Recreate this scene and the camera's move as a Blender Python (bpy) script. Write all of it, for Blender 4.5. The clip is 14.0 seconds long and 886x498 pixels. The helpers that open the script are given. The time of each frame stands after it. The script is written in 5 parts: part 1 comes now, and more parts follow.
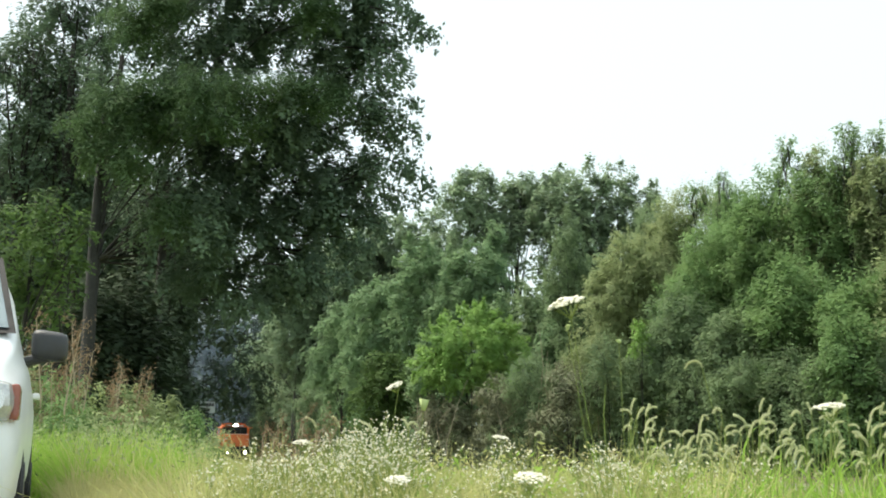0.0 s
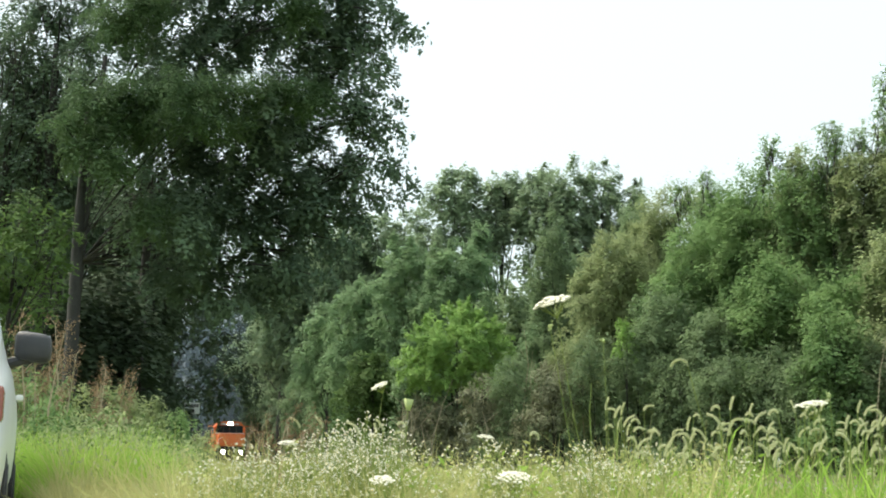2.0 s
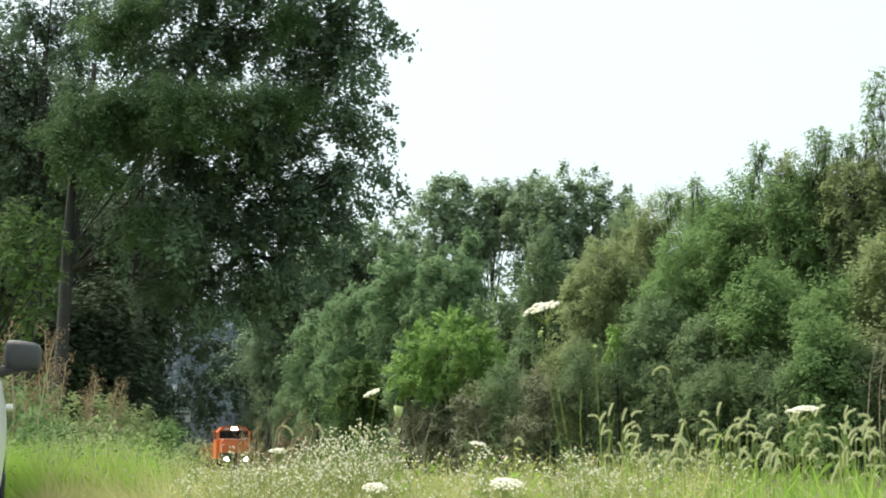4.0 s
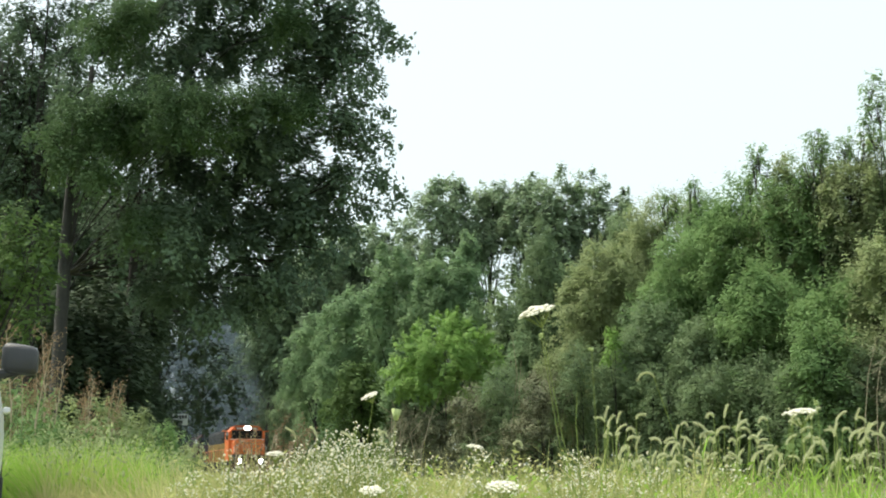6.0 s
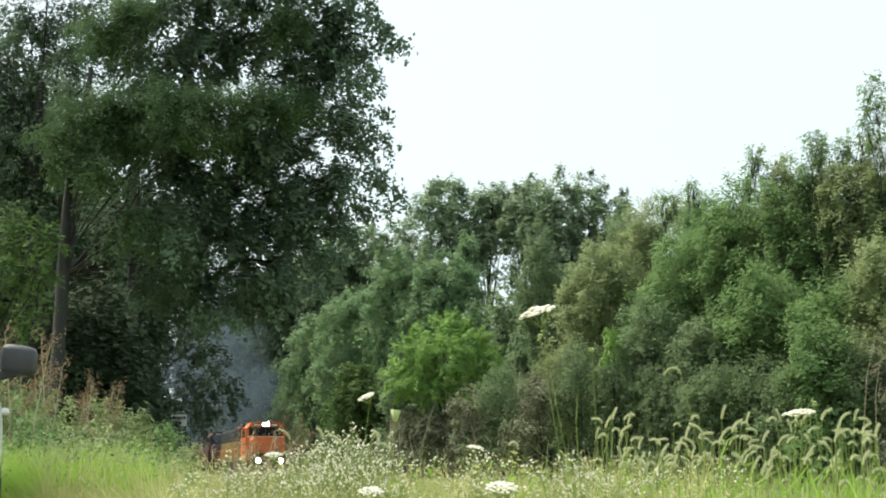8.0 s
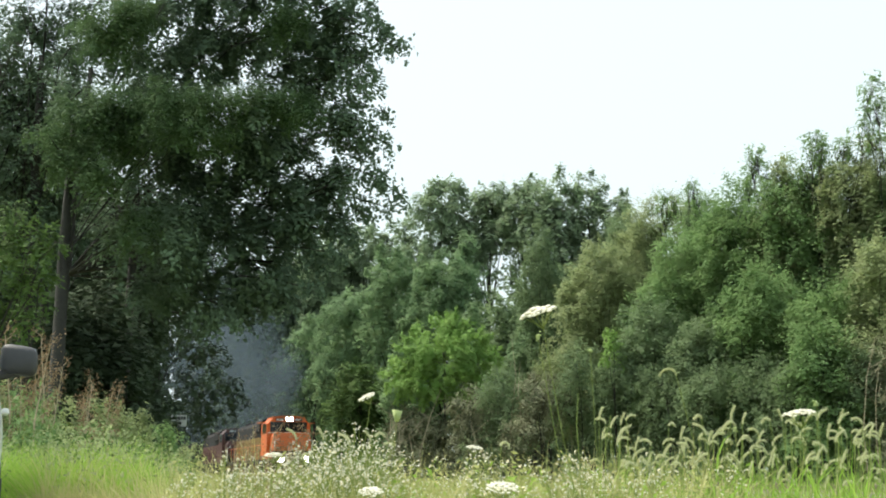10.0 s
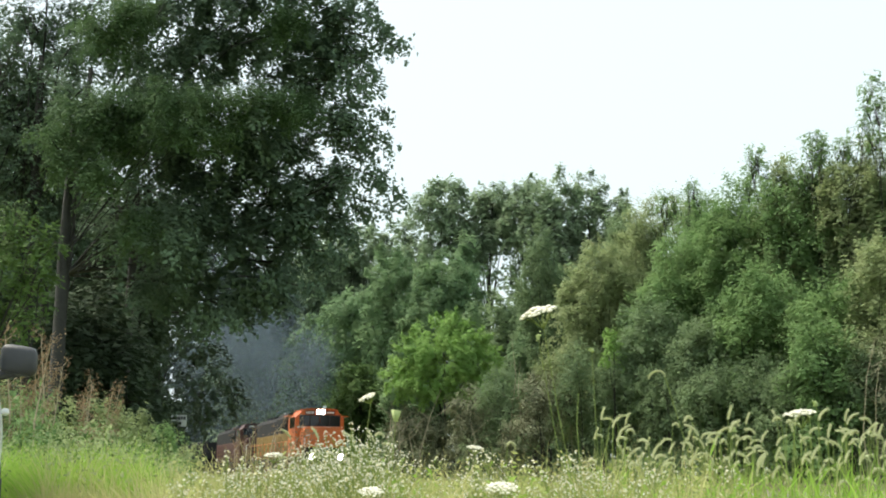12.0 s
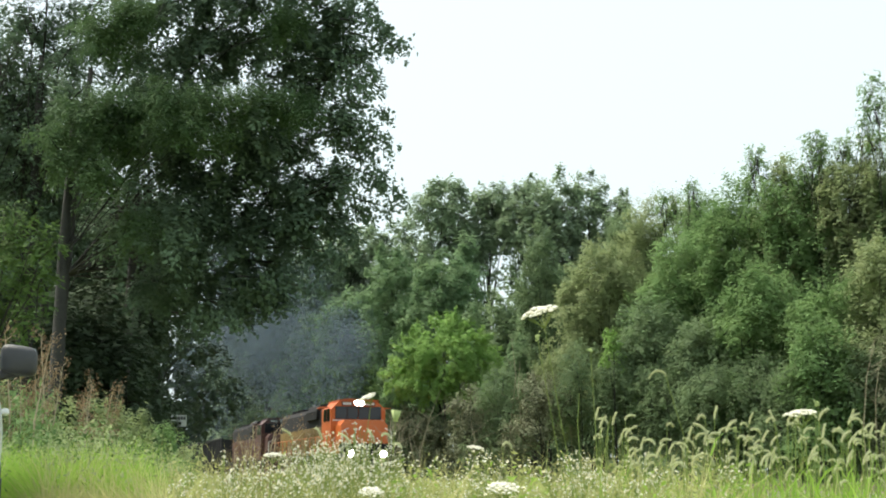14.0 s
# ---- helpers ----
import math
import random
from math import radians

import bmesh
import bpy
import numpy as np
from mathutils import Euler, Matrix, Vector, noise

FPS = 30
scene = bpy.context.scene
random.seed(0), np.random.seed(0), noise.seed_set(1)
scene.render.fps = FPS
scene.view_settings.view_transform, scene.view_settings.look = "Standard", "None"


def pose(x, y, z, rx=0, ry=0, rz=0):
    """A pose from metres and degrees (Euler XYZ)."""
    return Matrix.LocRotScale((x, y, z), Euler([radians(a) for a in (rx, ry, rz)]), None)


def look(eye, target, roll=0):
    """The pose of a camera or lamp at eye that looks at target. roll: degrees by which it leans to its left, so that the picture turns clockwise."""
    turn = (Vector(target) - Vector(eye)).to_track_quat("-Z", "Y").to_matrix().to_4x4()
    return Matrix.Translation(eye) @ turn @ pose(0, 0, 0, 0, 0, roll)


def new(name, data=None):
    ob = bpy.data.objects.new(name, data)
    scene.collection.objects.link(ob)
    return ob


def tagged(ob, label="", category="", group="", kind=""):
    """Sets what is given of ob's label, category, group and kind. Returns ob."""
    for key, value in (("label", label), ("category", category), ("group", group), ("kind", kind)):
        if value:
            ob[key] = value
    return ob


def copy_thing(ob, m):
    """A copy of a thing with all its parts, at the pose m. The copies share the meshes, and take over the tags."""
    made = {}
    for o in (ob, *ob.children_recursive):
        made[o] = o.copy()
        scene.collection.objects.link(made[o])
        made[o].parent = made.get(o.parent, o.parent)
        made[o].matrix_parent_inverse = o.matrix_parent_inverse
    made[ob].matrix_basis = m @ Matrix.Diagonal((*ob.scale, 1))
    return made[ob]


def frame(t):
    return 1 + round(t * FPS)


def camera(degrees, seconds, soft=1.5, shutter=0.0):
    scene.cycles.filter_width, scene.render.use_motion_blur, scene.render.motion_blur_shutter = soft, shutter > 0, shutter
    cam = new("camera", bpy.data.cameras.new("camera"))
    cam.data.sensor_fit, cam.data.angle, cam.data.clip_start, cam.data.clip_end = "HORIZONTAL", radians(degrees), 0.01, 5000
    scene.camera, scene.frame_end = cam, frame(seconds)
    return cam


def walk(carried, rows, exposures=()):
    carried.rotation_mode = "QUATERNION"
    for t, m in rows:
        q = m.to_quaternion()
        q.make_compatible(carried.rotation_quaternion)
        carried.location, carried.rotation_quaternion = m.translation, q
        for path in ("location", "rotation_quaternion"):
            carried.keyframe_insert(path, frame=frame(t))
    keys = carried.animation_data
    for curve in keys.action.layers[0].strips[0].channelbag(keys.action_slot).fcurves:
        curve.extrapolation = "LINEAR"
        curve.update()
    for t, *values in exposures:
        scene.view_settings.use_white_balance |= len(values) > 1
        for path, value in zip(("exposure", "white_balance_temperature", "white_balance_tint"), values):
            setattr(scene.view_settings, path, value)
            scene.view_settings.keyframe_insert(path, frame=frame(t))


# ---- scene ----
# ---- camera: long lens on a low tripod, a slow pan that settles ----
cam = camera(40.0, 14.0, soft=1.9)
EYE = (0.0, 0.0, 0.55)
# seconds, x and z of the aim at 100 m, lean in degrees
AIM = [
    (0.0, -2.349, 18.409, 0.678),
    (0.5, -2.282, 18.374, 0.615),
    (1.0, -1.947, 18.331, 0.521),
    (1.5, -1.432, 18.269, 0.469),
    (2.0, -1.076, 18.402, 0.380),
    (2.5, -0.762, 18.612, 0.292),
    (3.0, -0.548, 18.760, 0.198),
    (5.5, -0.121, 19.183, 0.029),
    (6.5, -0.065, 19.239, 0.000),
    (8.0, 0.001, 19.291, 0.000),
    (10.5, 0.001, 19.311, 0.000),
    (14.0, 0.008, 19.318, 0.000),
]
walk(cam, [(t, look(EYE, (x, 100.0, z), lean)) for t, x, z, lean in AIM], exposures=[(0.0, 0.34), (2.5, 0.33), (6.0, 0.27), (14.0, 0.27)])

# ---- daylight: thin white overcast, a veiled high sun beyond the trees ----
SUN_EL, SUN_AZ = radians(58), radians(-66)
world = bpy.data.worlds.new("overcast")
scene.world = world
world.use_nodes = True
wn, wl = world.node_tree.nodes, world.node_tree.links
wn.clear()
w_out = wn.new("ShaderNodeOutputWorld")
w_sky = wn.new("ShaderNodeTexSky")
w_sky.sky_type, w_sky.sun_disc = "NISHITA", False
w_sky.sun_elevation, w_sky.sun_rotation = SUN_EL, SUN_AZ
w_sky.air_density, w_sky.dust_density, w_sky.ozone_density = 1.0, 6.0, 1.0
w_sky_bg = wn.new("ShaderNodeBackground")
w_sky_bg.inputs["Strength"].default_value = 0.034
w_cloud_bg = wn.new("ShaderNodeBackground")
w_cloud_bg.inputs["Color"].default_value = (0.845, 0.98, 1.0, 1)
w_cloud_bg.inputs["Strength"].default_value = 0.835
w_add = wn.new("ShaderNodeAddShader")
wl.new(w_sky.outputs["Color"], w_sky_bg.inputs["Color"])
wl.new(w_sky_bg.outputs[0], w_add.inputs[0])
wl.new(w_cloud_bg.outputs[0], w_add.inputs[1])
wl.new(w_add.outputs[0], w_out.inputs["Surface"])

sun = new("sun", bpy.data.lights.new("sun", "SUN"))
sun.data.energy, sun.data.angle, sun.data.color = 5.0, radians(30), (1.0, 0.93, 0.78)
sun_dir = Vector((math.sin(SUN_AZ) * math.cos(SUN_EL), math.cos(SUN_AZ) * math.cos(SUN_EL), math.sin(SUN_EL)))
sun.matrix_world = look(sun_dir * 60, (0, 0, 0))


# ---- materials ----
def paint(name, color, rough=0.5, metal=0.0, vary=0.15, scale=8.0, bump=0.0, fine=60.0, spec=0.5):
    """A solid surface with two scales of tone and a light relief."""
    m = bpy.data.materials.new(name)
    m.use_nodes = True
    n, l = m.node_tree.nodes, m.node_tree.links
    b = n["Principled BSDF"]
    co = n.new("ShaderNodeTexCoord")
    big, small = n.new("ShaderNodeTexNoise"), n.new("ShaderNodeTexNoise")
    big.inputs["Scale"].default_value, small.inputs["Scale"].default_value = scale, fine
    big.inputs["Detail"].default_value = small.inputs["Detail"].default_value = 4
    for t in (big, small):
        l.new(co.outputs["Object"], t.inputs["Vector"])
    mean = n.new("ShaderNodeMath")
    mean.operation = "ADD"
    l.new(big.outputs["Fac"], mean.inputs[0])
    l.new(small.outputs["Fac"], mean.inputs[1])
    ramp = n.new("ShaderNodeMapRange")
    ramp.inputs["From Min"].default_value, ramp.inputs["From Max"].default_value = 0.6, 1.4
    ramp.inputs["To Min"].default_value, ramp.inputs["To Max"].default_value = 1 - vary, 1 + vary
    l.new(mean.outputs[0], ramp.inputs["Value"])
    mul = n.new("ShaderNodeVectorMath")
    mul.operation = "SCALE"
    mul.inputs[0].default_value = color
    l.new(ramp.outputs[0], mul.inputs["Scale"])
    l.new(mul.outputs[0], b.inputs["Base Color"])
    b.inputs["Roughness"].default_value, b.inputs["Metallic"].default_value = rough, metal
    b.inputs["Specular IOR Level"].default_value = spec
    if bump:
        bp = n.new("ShaderNodeBump")
        bp.inputs["Strength"].default_value, bp.inputs["Distance"].default_value = bump, 0.02
        l.new(small.outputs["Fac"], bp.inputs["Height"])
        l.new(bp.outputs[0], b.inputs["Normal"])
    return m


def leaf_mat(name, dark, light, trans=0.3, patch=0.5, rough=0.7):
    """Leaves: each its own tone, patches over the crown, light through the blade."""
    m = bpy.data.materials.new(name)
    m.use_nodes = True
    n, l = m.node_tree.nodes, m.node_tree.links
    b = n["Principled BSDF"]
    geo, co, noi = n.new("ShaderNodeNewGeometry"), n.new("ShaderNodeTexCoord"), n.new("ShaderNodeTexNoise")
    noi.inputs["Scale"].default_value, noi.inputs["Detail"].default_value = patch, 3
    l.new(co.outputs["Object"], noi.inputs["Vector"])
    mix = n.new("ShaderNodeMath")
    mix.operation = "MULTIPLY_ADD"
    mix.inputs[1].default_value = 0.16
    l.new(geo.outputs["Random Per Island"], mix.inputs[0])
    fine = n.new("ShaderNodeTexNoise")
    fine.inputs["Scale"].default_value, fine.inputs["Detail"].default_value = patch * 4.5, 2
    l.new(co.outputs["Object"], fine.inputs["Vector"])
    spray = n.new("ShaderNodeMath")
    spray.operation = "MULTIPLY_ADD"
    spray.inputs[1].default_value = 0.5
    l.new(fine.outputs["Fac"], spray.inputs[0])
    shift = n.new("ShaderNodeMapRange")
    shift.inputs["From Min"].default_value, shift.inputs["From Max"].default_value = 0.3, 0.7
    shift.inputs["To Min"].default_value, shift.inputs["To Max"].default_value = -0.15, 0.42
    l.new(noi.outputs["Fac"], shift.inputs["Value"])
    l.new(shift.outputs[0], spray.inputs[2])
    l.new(spray.outputs[0], mix.inputs[2])
    ramp = n.new("ShaderNodeValToRGB")
    ramp.color_ramp.elements[0].color, ramp.color_ramp.elements[1].color = (*dark, 1), (*light, 1)
    l.new(mix.outputs[0], ramp.inputs["Fac"])
    l.new(ramp.outputs["Color"], b.inputs["Base Color"])
    b.inputs["Roughness"].default_value = rough
    b.inputs["Specular IOR Level"].default_value = 0.12
    tr = n.new("ShaderNodeBsdfTranslucent")
    l.new(ramp.outputs["Color"], tr.inputs["Color"])
    ms = n.new("ShaderNodeMixShader")
    ms.inputs["Fac"].default_value = trans
    l.new(b.outputs[0], ms.inputs[1])
    l.new(tr.outputs[0], ms.inputs[2])
    l.new(ms.outputs[0], n["Material Output"].inputs["Surface"])
    return m


def glow(name, color, strength):
    m = bpy.data.materials.new(name)
    m.use_nodes = True
    b = m.node_tree.nodes["Principled BSDF"]
    b.inputs["Base Color"].default_value = (*color, 1)
    b.inputs["Emission Color"].default_value, b.inputs["Emission Strength"].default_value = (*color, 1), strength
    return m


OAK = leaf_mat("oak_leaf", (0.084, 0.133, 0.089), (0.194, 0.276, 0.163), 0.25, 0.3)
# Oak leaf darkened to put the wood's deep shade into its colour.
SHADED_OAK = leaf_mat("shaded_oak_leaf", (0.047, 0.075, 0.047), (0.103, 0.145, 0.077), 0.2, 0.3)
LOCUST = leaf_mat("locust_leaf", (0.069, 0.127, 0.055), (0.148, 0.230, 0.100), 0.35, 0.4)
WALNUT = leaf_mat("walnut_leaf", (0.064, 0.117, 0.039), (0.149, 0.235, 0.073), 0.4, 0.8)
MIXED = leaf_mat("mixed_leaf", (0.130, 0.230, 0.093), (0.289, 0.422, 0.173), 0.5, 0.3)
OLIVE = leaf_mat("olive_leaf", (0.222, 0.281, 0.136), (0.402, 0.466, 0.242), 0.5, 0.35)
FRESH = leaf_mat("fresh_leaf", (0.165, 0.308, 0.077), (0.352, 0.517, 0.171), 0.4, 0.5)
# Distance haze is put into this paler, bluer leaf colour.
FAR = leaf_mat("hazed_far_leaf", (0.205, 0.286, 0.183), (0.355, 0.452, 0.279), 0.45, 0.2)
DUSK = leaf_mat("undergrowth_leaf", (0.126, 0.194, 0.106), (0.265, 0.353, 0.181), 0.48, 0.5)
# Cooler green that carries the haze over the middle trees in its colour.
COOL = leaf_mat("hazed_cool_leaf", (0.137, 0.237, 0.124), (0.307, 0.423, 0.220), 0.48, 0.3)
DRY = leaf_mat("dry_brush", (0.143, 0.165, 0.099), (0.264, 0.275, 0.171), 0.15, 0.6)
RUST = leaf_mat("rusty_seed", (0.17, 0.115, 0.07), (0.34, 0.245, 0.15), 0.2, 2.0)
GRASS = leaf_mat("meadow_grass", (0.189, 0.255, 0.062), (0.716, 0.730, 0.310), 0.4, 0.8)
LUSH = leaf_mat("lush_grass", (0.140, 0.301, 0.035), (0.482, 0.673, 0.136), 0.4, 0.35)
STRAW = leaf_mat("straw_grass", (0.330, 0.330, 0.132), (0.748, 0.715, 0.352), 0.3, 1.0)
SEED = leaf_mat("foxtail_bristle", (0.417, 0.467, 0.242), (0.741, 0.749, 0.538), 0.5, 3.0)
STEM = leaf_mat("green_stem", (0.19, 0.26, 0.07), (0.33, 0.39, 0.13), 0.1, 2.0)
PETAL = leaf_mat("white_petal", (0.749, 0.740, 0.644), (0.894, 0.870, 0.773), 0.3, 6.0)
PALE = leaf_mat("pale_bud", (0.40, 0.50, 0.20), (0.62, 0.70, 0.38), 0.3, 6.0)
DISC = paint("yellow_disc", (0.62, 0.48, 0.08), 0.8)
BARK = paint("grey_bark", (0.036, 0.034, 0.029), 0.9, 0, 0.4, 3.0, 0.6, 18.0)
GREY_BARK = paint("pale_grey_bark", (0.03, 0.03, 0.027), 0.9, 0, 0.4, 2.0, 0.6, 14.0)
TWIG = paint("bare_twig", (0.38, 0.32, 0.22), 0.9, 0, 0.3, 5.0)
SOIL = paint("meadow_soil", (0.115, 0.14, 0.05), 0.95, 0, 0.4, 0.15, 0.5, 2.0)
BALLAST = paint("ballast", (0.21, 0.20, 0.185), 0.95, 0, 0.4, 3.0, 0.8, 14.0)
TIE = paint("creosote_timber", (0.09, 0.07, 0.055), 0.85, 0, 0.35, 4.0, 0.4)
STEEL = paint("rail_steel", (0.30, 0.25, 0.21), 0.45, 0.8, 0.3)
ORANGE = paint("orange_paint", (0.60, 0.135, 0.025), 0.45, 0, 0.2, 1.5)
YELLOW = paint("mustard_paint", (0.19, 0.125, 0.035), 0.6, 0, 0.3, 1.5, spec=0.25)
BLACK = paint("black_paint", (0.022, 0.022, 0.024), 0.8, 0, 0.4, 1.5, spec=0.2)
GRIME = paint("grimy_running_gear", (0.045, 0.042, 0.038), 0.75, 0.2, 0.4, 3.0)
MAROON = paint("maroon_paint", (0.068, 0.021, 0.018), 0.5, 0, 0.25, 1.2)
HOPPER = paint("sooty_black_steel", (0.030, 0.030, 0.033), 0.8, 0.0, 0.45, 0.8, spec=0.2)
WHITE = paint("white_car_paint", (0.86, 0.875, 0.88), 0.25, 0, 0.03, 2.0)
RUBBER = paint("black_rubber", (0.025, 0.025, 0.026), 0.7)
PLASTIC = paint("dark_grey_plastic", (0.045, 0.046, 0.05), 0.5, 0, 0.15, 20.0, 0.2, 300.0)
CHROME = paint("bright_metal", (0.75, 0.75, 0.76), 0.18, 1.0, 0.05)
BOARD = paint("white_board", (0.72, 0.74, 0.74), 0.6, 0, 0.1, 3.0)
INK = paint("black_ink", (0.03, 0.03, 0.03), 0.7)
RED_LENS = paint("red_lens", (0.36, 0.13, 0.10), 0.12)
WINDOW = paint("dark_cab_glass", (0.015, 0.017, 0.022), 0.06, 0, 0.1)
# Pale base colour paints in the reflected sky, on top of the gloss.
CAR_GLASS = paint("sky_toned_glass", (0.42, 0.50, 0.52), 0.05, 0.55, 0.05)
LENS = paint("lamp_lens", (0.62, 0.62, 0.61), 0.12, 0.4, 0.2, 30.0)
LAMP = glow("lit_lamp", (1.0, 0.97, 0.90), 26.0)
SOOT = leaf_mat("exhaust_soot", (0.103, 0.141, 0.173), (0.178, 0.227, 0.273), 0.5, 0.3, 1.0)


def thin(m, cover):
    """Lets most of the light pass straight through a drifting material."""
    n, l = m.node_tree.nodes, m.node_tree.links
    out = n["Material Output"].inputs["Surface"]
    body = out.links[0].from_socket
    clear, ms = n.new("ShaderNodeBsdfTransparent"), n.new("ShaderNodeMixShader")
    ms.inputs["Fac"].default_value = cover
    l.new(clear.outputs[0], ms.inputs[1])
    l.new(body, ms.inputs[2])
    l.new(ms.outputs[0], out)
    return m


SMOKE = thin(SOOT, 0.31)


# ---- builders ----
def link(name, me, material, parent=None, label=""):
    me.materials.append(material)
    ob = new(name, me)
    ob.parent = parent
    return tagged(ob, label)


def part(name, bm, material, parent=None, label="", smooth=False):
    """One bmesh as one mesh object under a thing or a part."""
    me = bpy.data.meshes.new(name)
    bm.to_mesh(me)
    bm.free()
    if smooth:
        me.polygons.foreach_set("use_smooth", [True] * len(me.polygons))
    return link(name, me, material, parent, label)


def sheet(name, verts, quads, material, parent=None, label=""):
    """A mesh from arrays of corners and of faces that all have as many sides."""
    verts, quads = np.asarray(verts, dtype=np.float32), np.asarray(quads, dtype=np.int32)
    me = bpy.data.meshes.new(name)
    me.vertices.add(len(verts))
    me.vertices.foreach_set("co", verts.ravel())
    me.loops.add(quads.size)
    me.loops.foreach_set("vertex_index", quads.ravel())
    me.polygons.add(len(quads))
    me.polygons.foreach_set("loop_start", np.arange(len(quads), dtype=np.int32) * quads.shape[1])
    me.update(calc_edges=True)
    return link(name, me, material, parent, label)


def holder(name, m, label="", category="", group="", kind=""):
    ob = new(name)
    ob.matrix_basis = m
    ob.empty_display_size = 0.2
    return tagged(ob, label, category, group, kind)


def box(bm, x0, x1, y0, y1, z0, z1, bevel=0.0):
    r = bmesh.ops.create_cube(bm, size=1.0, matrix=Matrix.Translation(((x0 + x1) / 2, (y0 + y1) / 2, (z0 + z1) / 2))
                              @ Matrix.Diagonal((x1 - x0, y1 - y0, z1 - z0, 1)))
    if bevel:
        edges = list({e for v in r["verts"] for e in v.link_edges})
        bmesh.ops.bevel(bm, geom=edges, offset=bevel, segments=2, affect="EDGES", profile=0.6)
    return bm


def rod(bm, a, b, r, n=8, r2=None):
    a, b = Vector(a), Vector(b)
    m = Matrix.Translation((a + b) / 2) @ (b - a).to_track_quat("Z", "Y").to_matrix().to_4x4()
    bmesh.ops.create_cone(bm, cap_ends=True, segments=n, radius1=r, radius2=r if r2 is None else r2, depth=(b - a).length, matrix=m)
    return bm


def tube(bm, pts, radii, n=6):
    """A tapering round limb through the points."""
    rings = []
    for i, q in enumerate(pts):
        d = (Vector(pts[min(i + 1, len(pts) - 1)]) - Vector(pts[max(i - 1, 0)])).normalized()
        s = d.orthogonal().normalized()
        u = d.cross(s)
        rings.append([bm.verts.new(Vector(q) + radii[i] * (math.cos(k * math.tau / n) * s + math.sin(k * math.tau / n) * u)) for k in range(n)])
    for a, b in zip(rings, rings[1:]):
        best = min(range(n), key=lambda j: (a[0].co - b[j].co).length)
        for k in range(n):
            bm.faces.new((a[k], a[(k + 1) % n], b[(k + 1 + best) % n], b[(k + best) % n]))
    bm.faces.new(rings[-1])
    return bm


def prism(bm, outline, y0, y1, slope=None):
    """An outline of (x, z) corners drawn out from y0 to y1."""
    a = [bm.verts.new((x, y0, z)) for x, z in outline]
    b = [bm.verts.new((x, y1, z)) for x, z in outline]
    bm.faces.new(a)
    bm.faces.new(b[::-1])
    for i in range(len(a)):
        j = (i + 1) % len(a)
        bm.faces.new((a[j], a[i], b[i], b[j]))
    bmesh.ops.recalc_face_normals(bm, faces=bm.faces)
    return bm


def unit(v):
    return v / np.maximum(np.linalg.norm(v, axis=1, keepdims=True), 1e-6)


def blades_of(rng, at, size, up=0.9, slim=0.5, out=None, corners=4, loose=0.3):
    """A leaf at each place: four-cornered and slightly cupped, or a plain three-cornered one for far crowns."""
    n = len(at)
    normal = unit(rng.normal(size=(n, 3)) * (0.8 if out is None else loose) + np.array((0, 0, up)) + (0 if out is None else out * 1.3))
    along = unit(np.cross(normal, rng.normal(size=(n, 3))))
    across = np.cross(normal, along)
    s = (size * rng.uniform(0.6, 1.35, n))[:, None]
    tip, tail = at + along * s * 0.6, at - along * s * 0.5
    if corners == 3:
        tri = np.stack((tail + across * s * slim * 0.8, tip, tail - across * s * slim * 0.8), axis=1)
        return tri.reshape(-1, 3), np.arange(n * 3).reshape(n, 3)
    mid = at + along * s * 0.05 - normal * s * 0.08
    quad = np.stack((tail, mid + across * s * slim * 0.5, tip, mid - across * s * slim * 0.5), axis=1)
    return quad.reshape(-1, 3), np.arange(n * 4).reshape(n, 4)


def spray_leaves(rng, start, axis, length, count, flat):
    """Leaves along sprays: plates that narrow to their tips and droop; gives places, facings and each leaf's spray."""
    rep = np.repeat(np.arange(len(start)), count)
    ax, ln = axis[rep], length[rep][:, None]
    side = unit(np.cross(ax, np.array((0.0, 0.0, 1.0))) + 1e-4)
    f = rng.uniform(0, 1, len(rep))[:, None] ** 0.8
    w = rng.normal(size=(len(rep), 1)) * 0.26 * (1.15 - 0.8 * f)
    lift = rng.normal(size=(len(rep), 1)) * 0.16 * flat
    at = start[rep] + ax * ln * (f - 0.35) + side * w * ln + np.array((0, 0, 1.0)) * (lift - 0.28 * f * f - 0.5 * w * w) * ln
    out = unit(np.array((0, 0, 0.75)) + 0.45 * ax + side * w * 1.6 + np.array((0, 0, 1.0)) * lift * 2)
    return at, out, rep


def crown_points(rng, lobes, leaf, clump, per_clump, density, flat=0.5, hollow=0.66):
    """Places of leaves: leafy sprays that grow outward from the outer part of each lobe (x, y, z, radius across, radius up)."""
    at, out, ends = [], [], []
    for x, y, z, rx, rz in lobes:
        count = max(5, int(density * 26.0 * rx * rz / (leaf * leaf) / per_clump))
        d = unit(rng.normal(size=(count, 3)))
        f = rng.uniform(hollow, 0.97, count)
        c = np.array((x, y, z)) + d * f[:, None] * np.array((rx, rx, rz))
        axis = unit(d * np.array((1, 1, 0.7)) + rng.normal(size=(count, 3)) * 0.35)
        k = (per_clump * rng.uniform(0.4, 1.5, count)).astype(int) + 1
        p, o, _ = spray_leaves(rng, c, axis, clump * rng.uniform(0.7, 1.5, count), k, 0.6 + flat)
        at.append(p)
        out.append(o)
        ends.append((Vector((x, y, z)), c))
    return np.concatenate(at), np.concatenate(out), ends


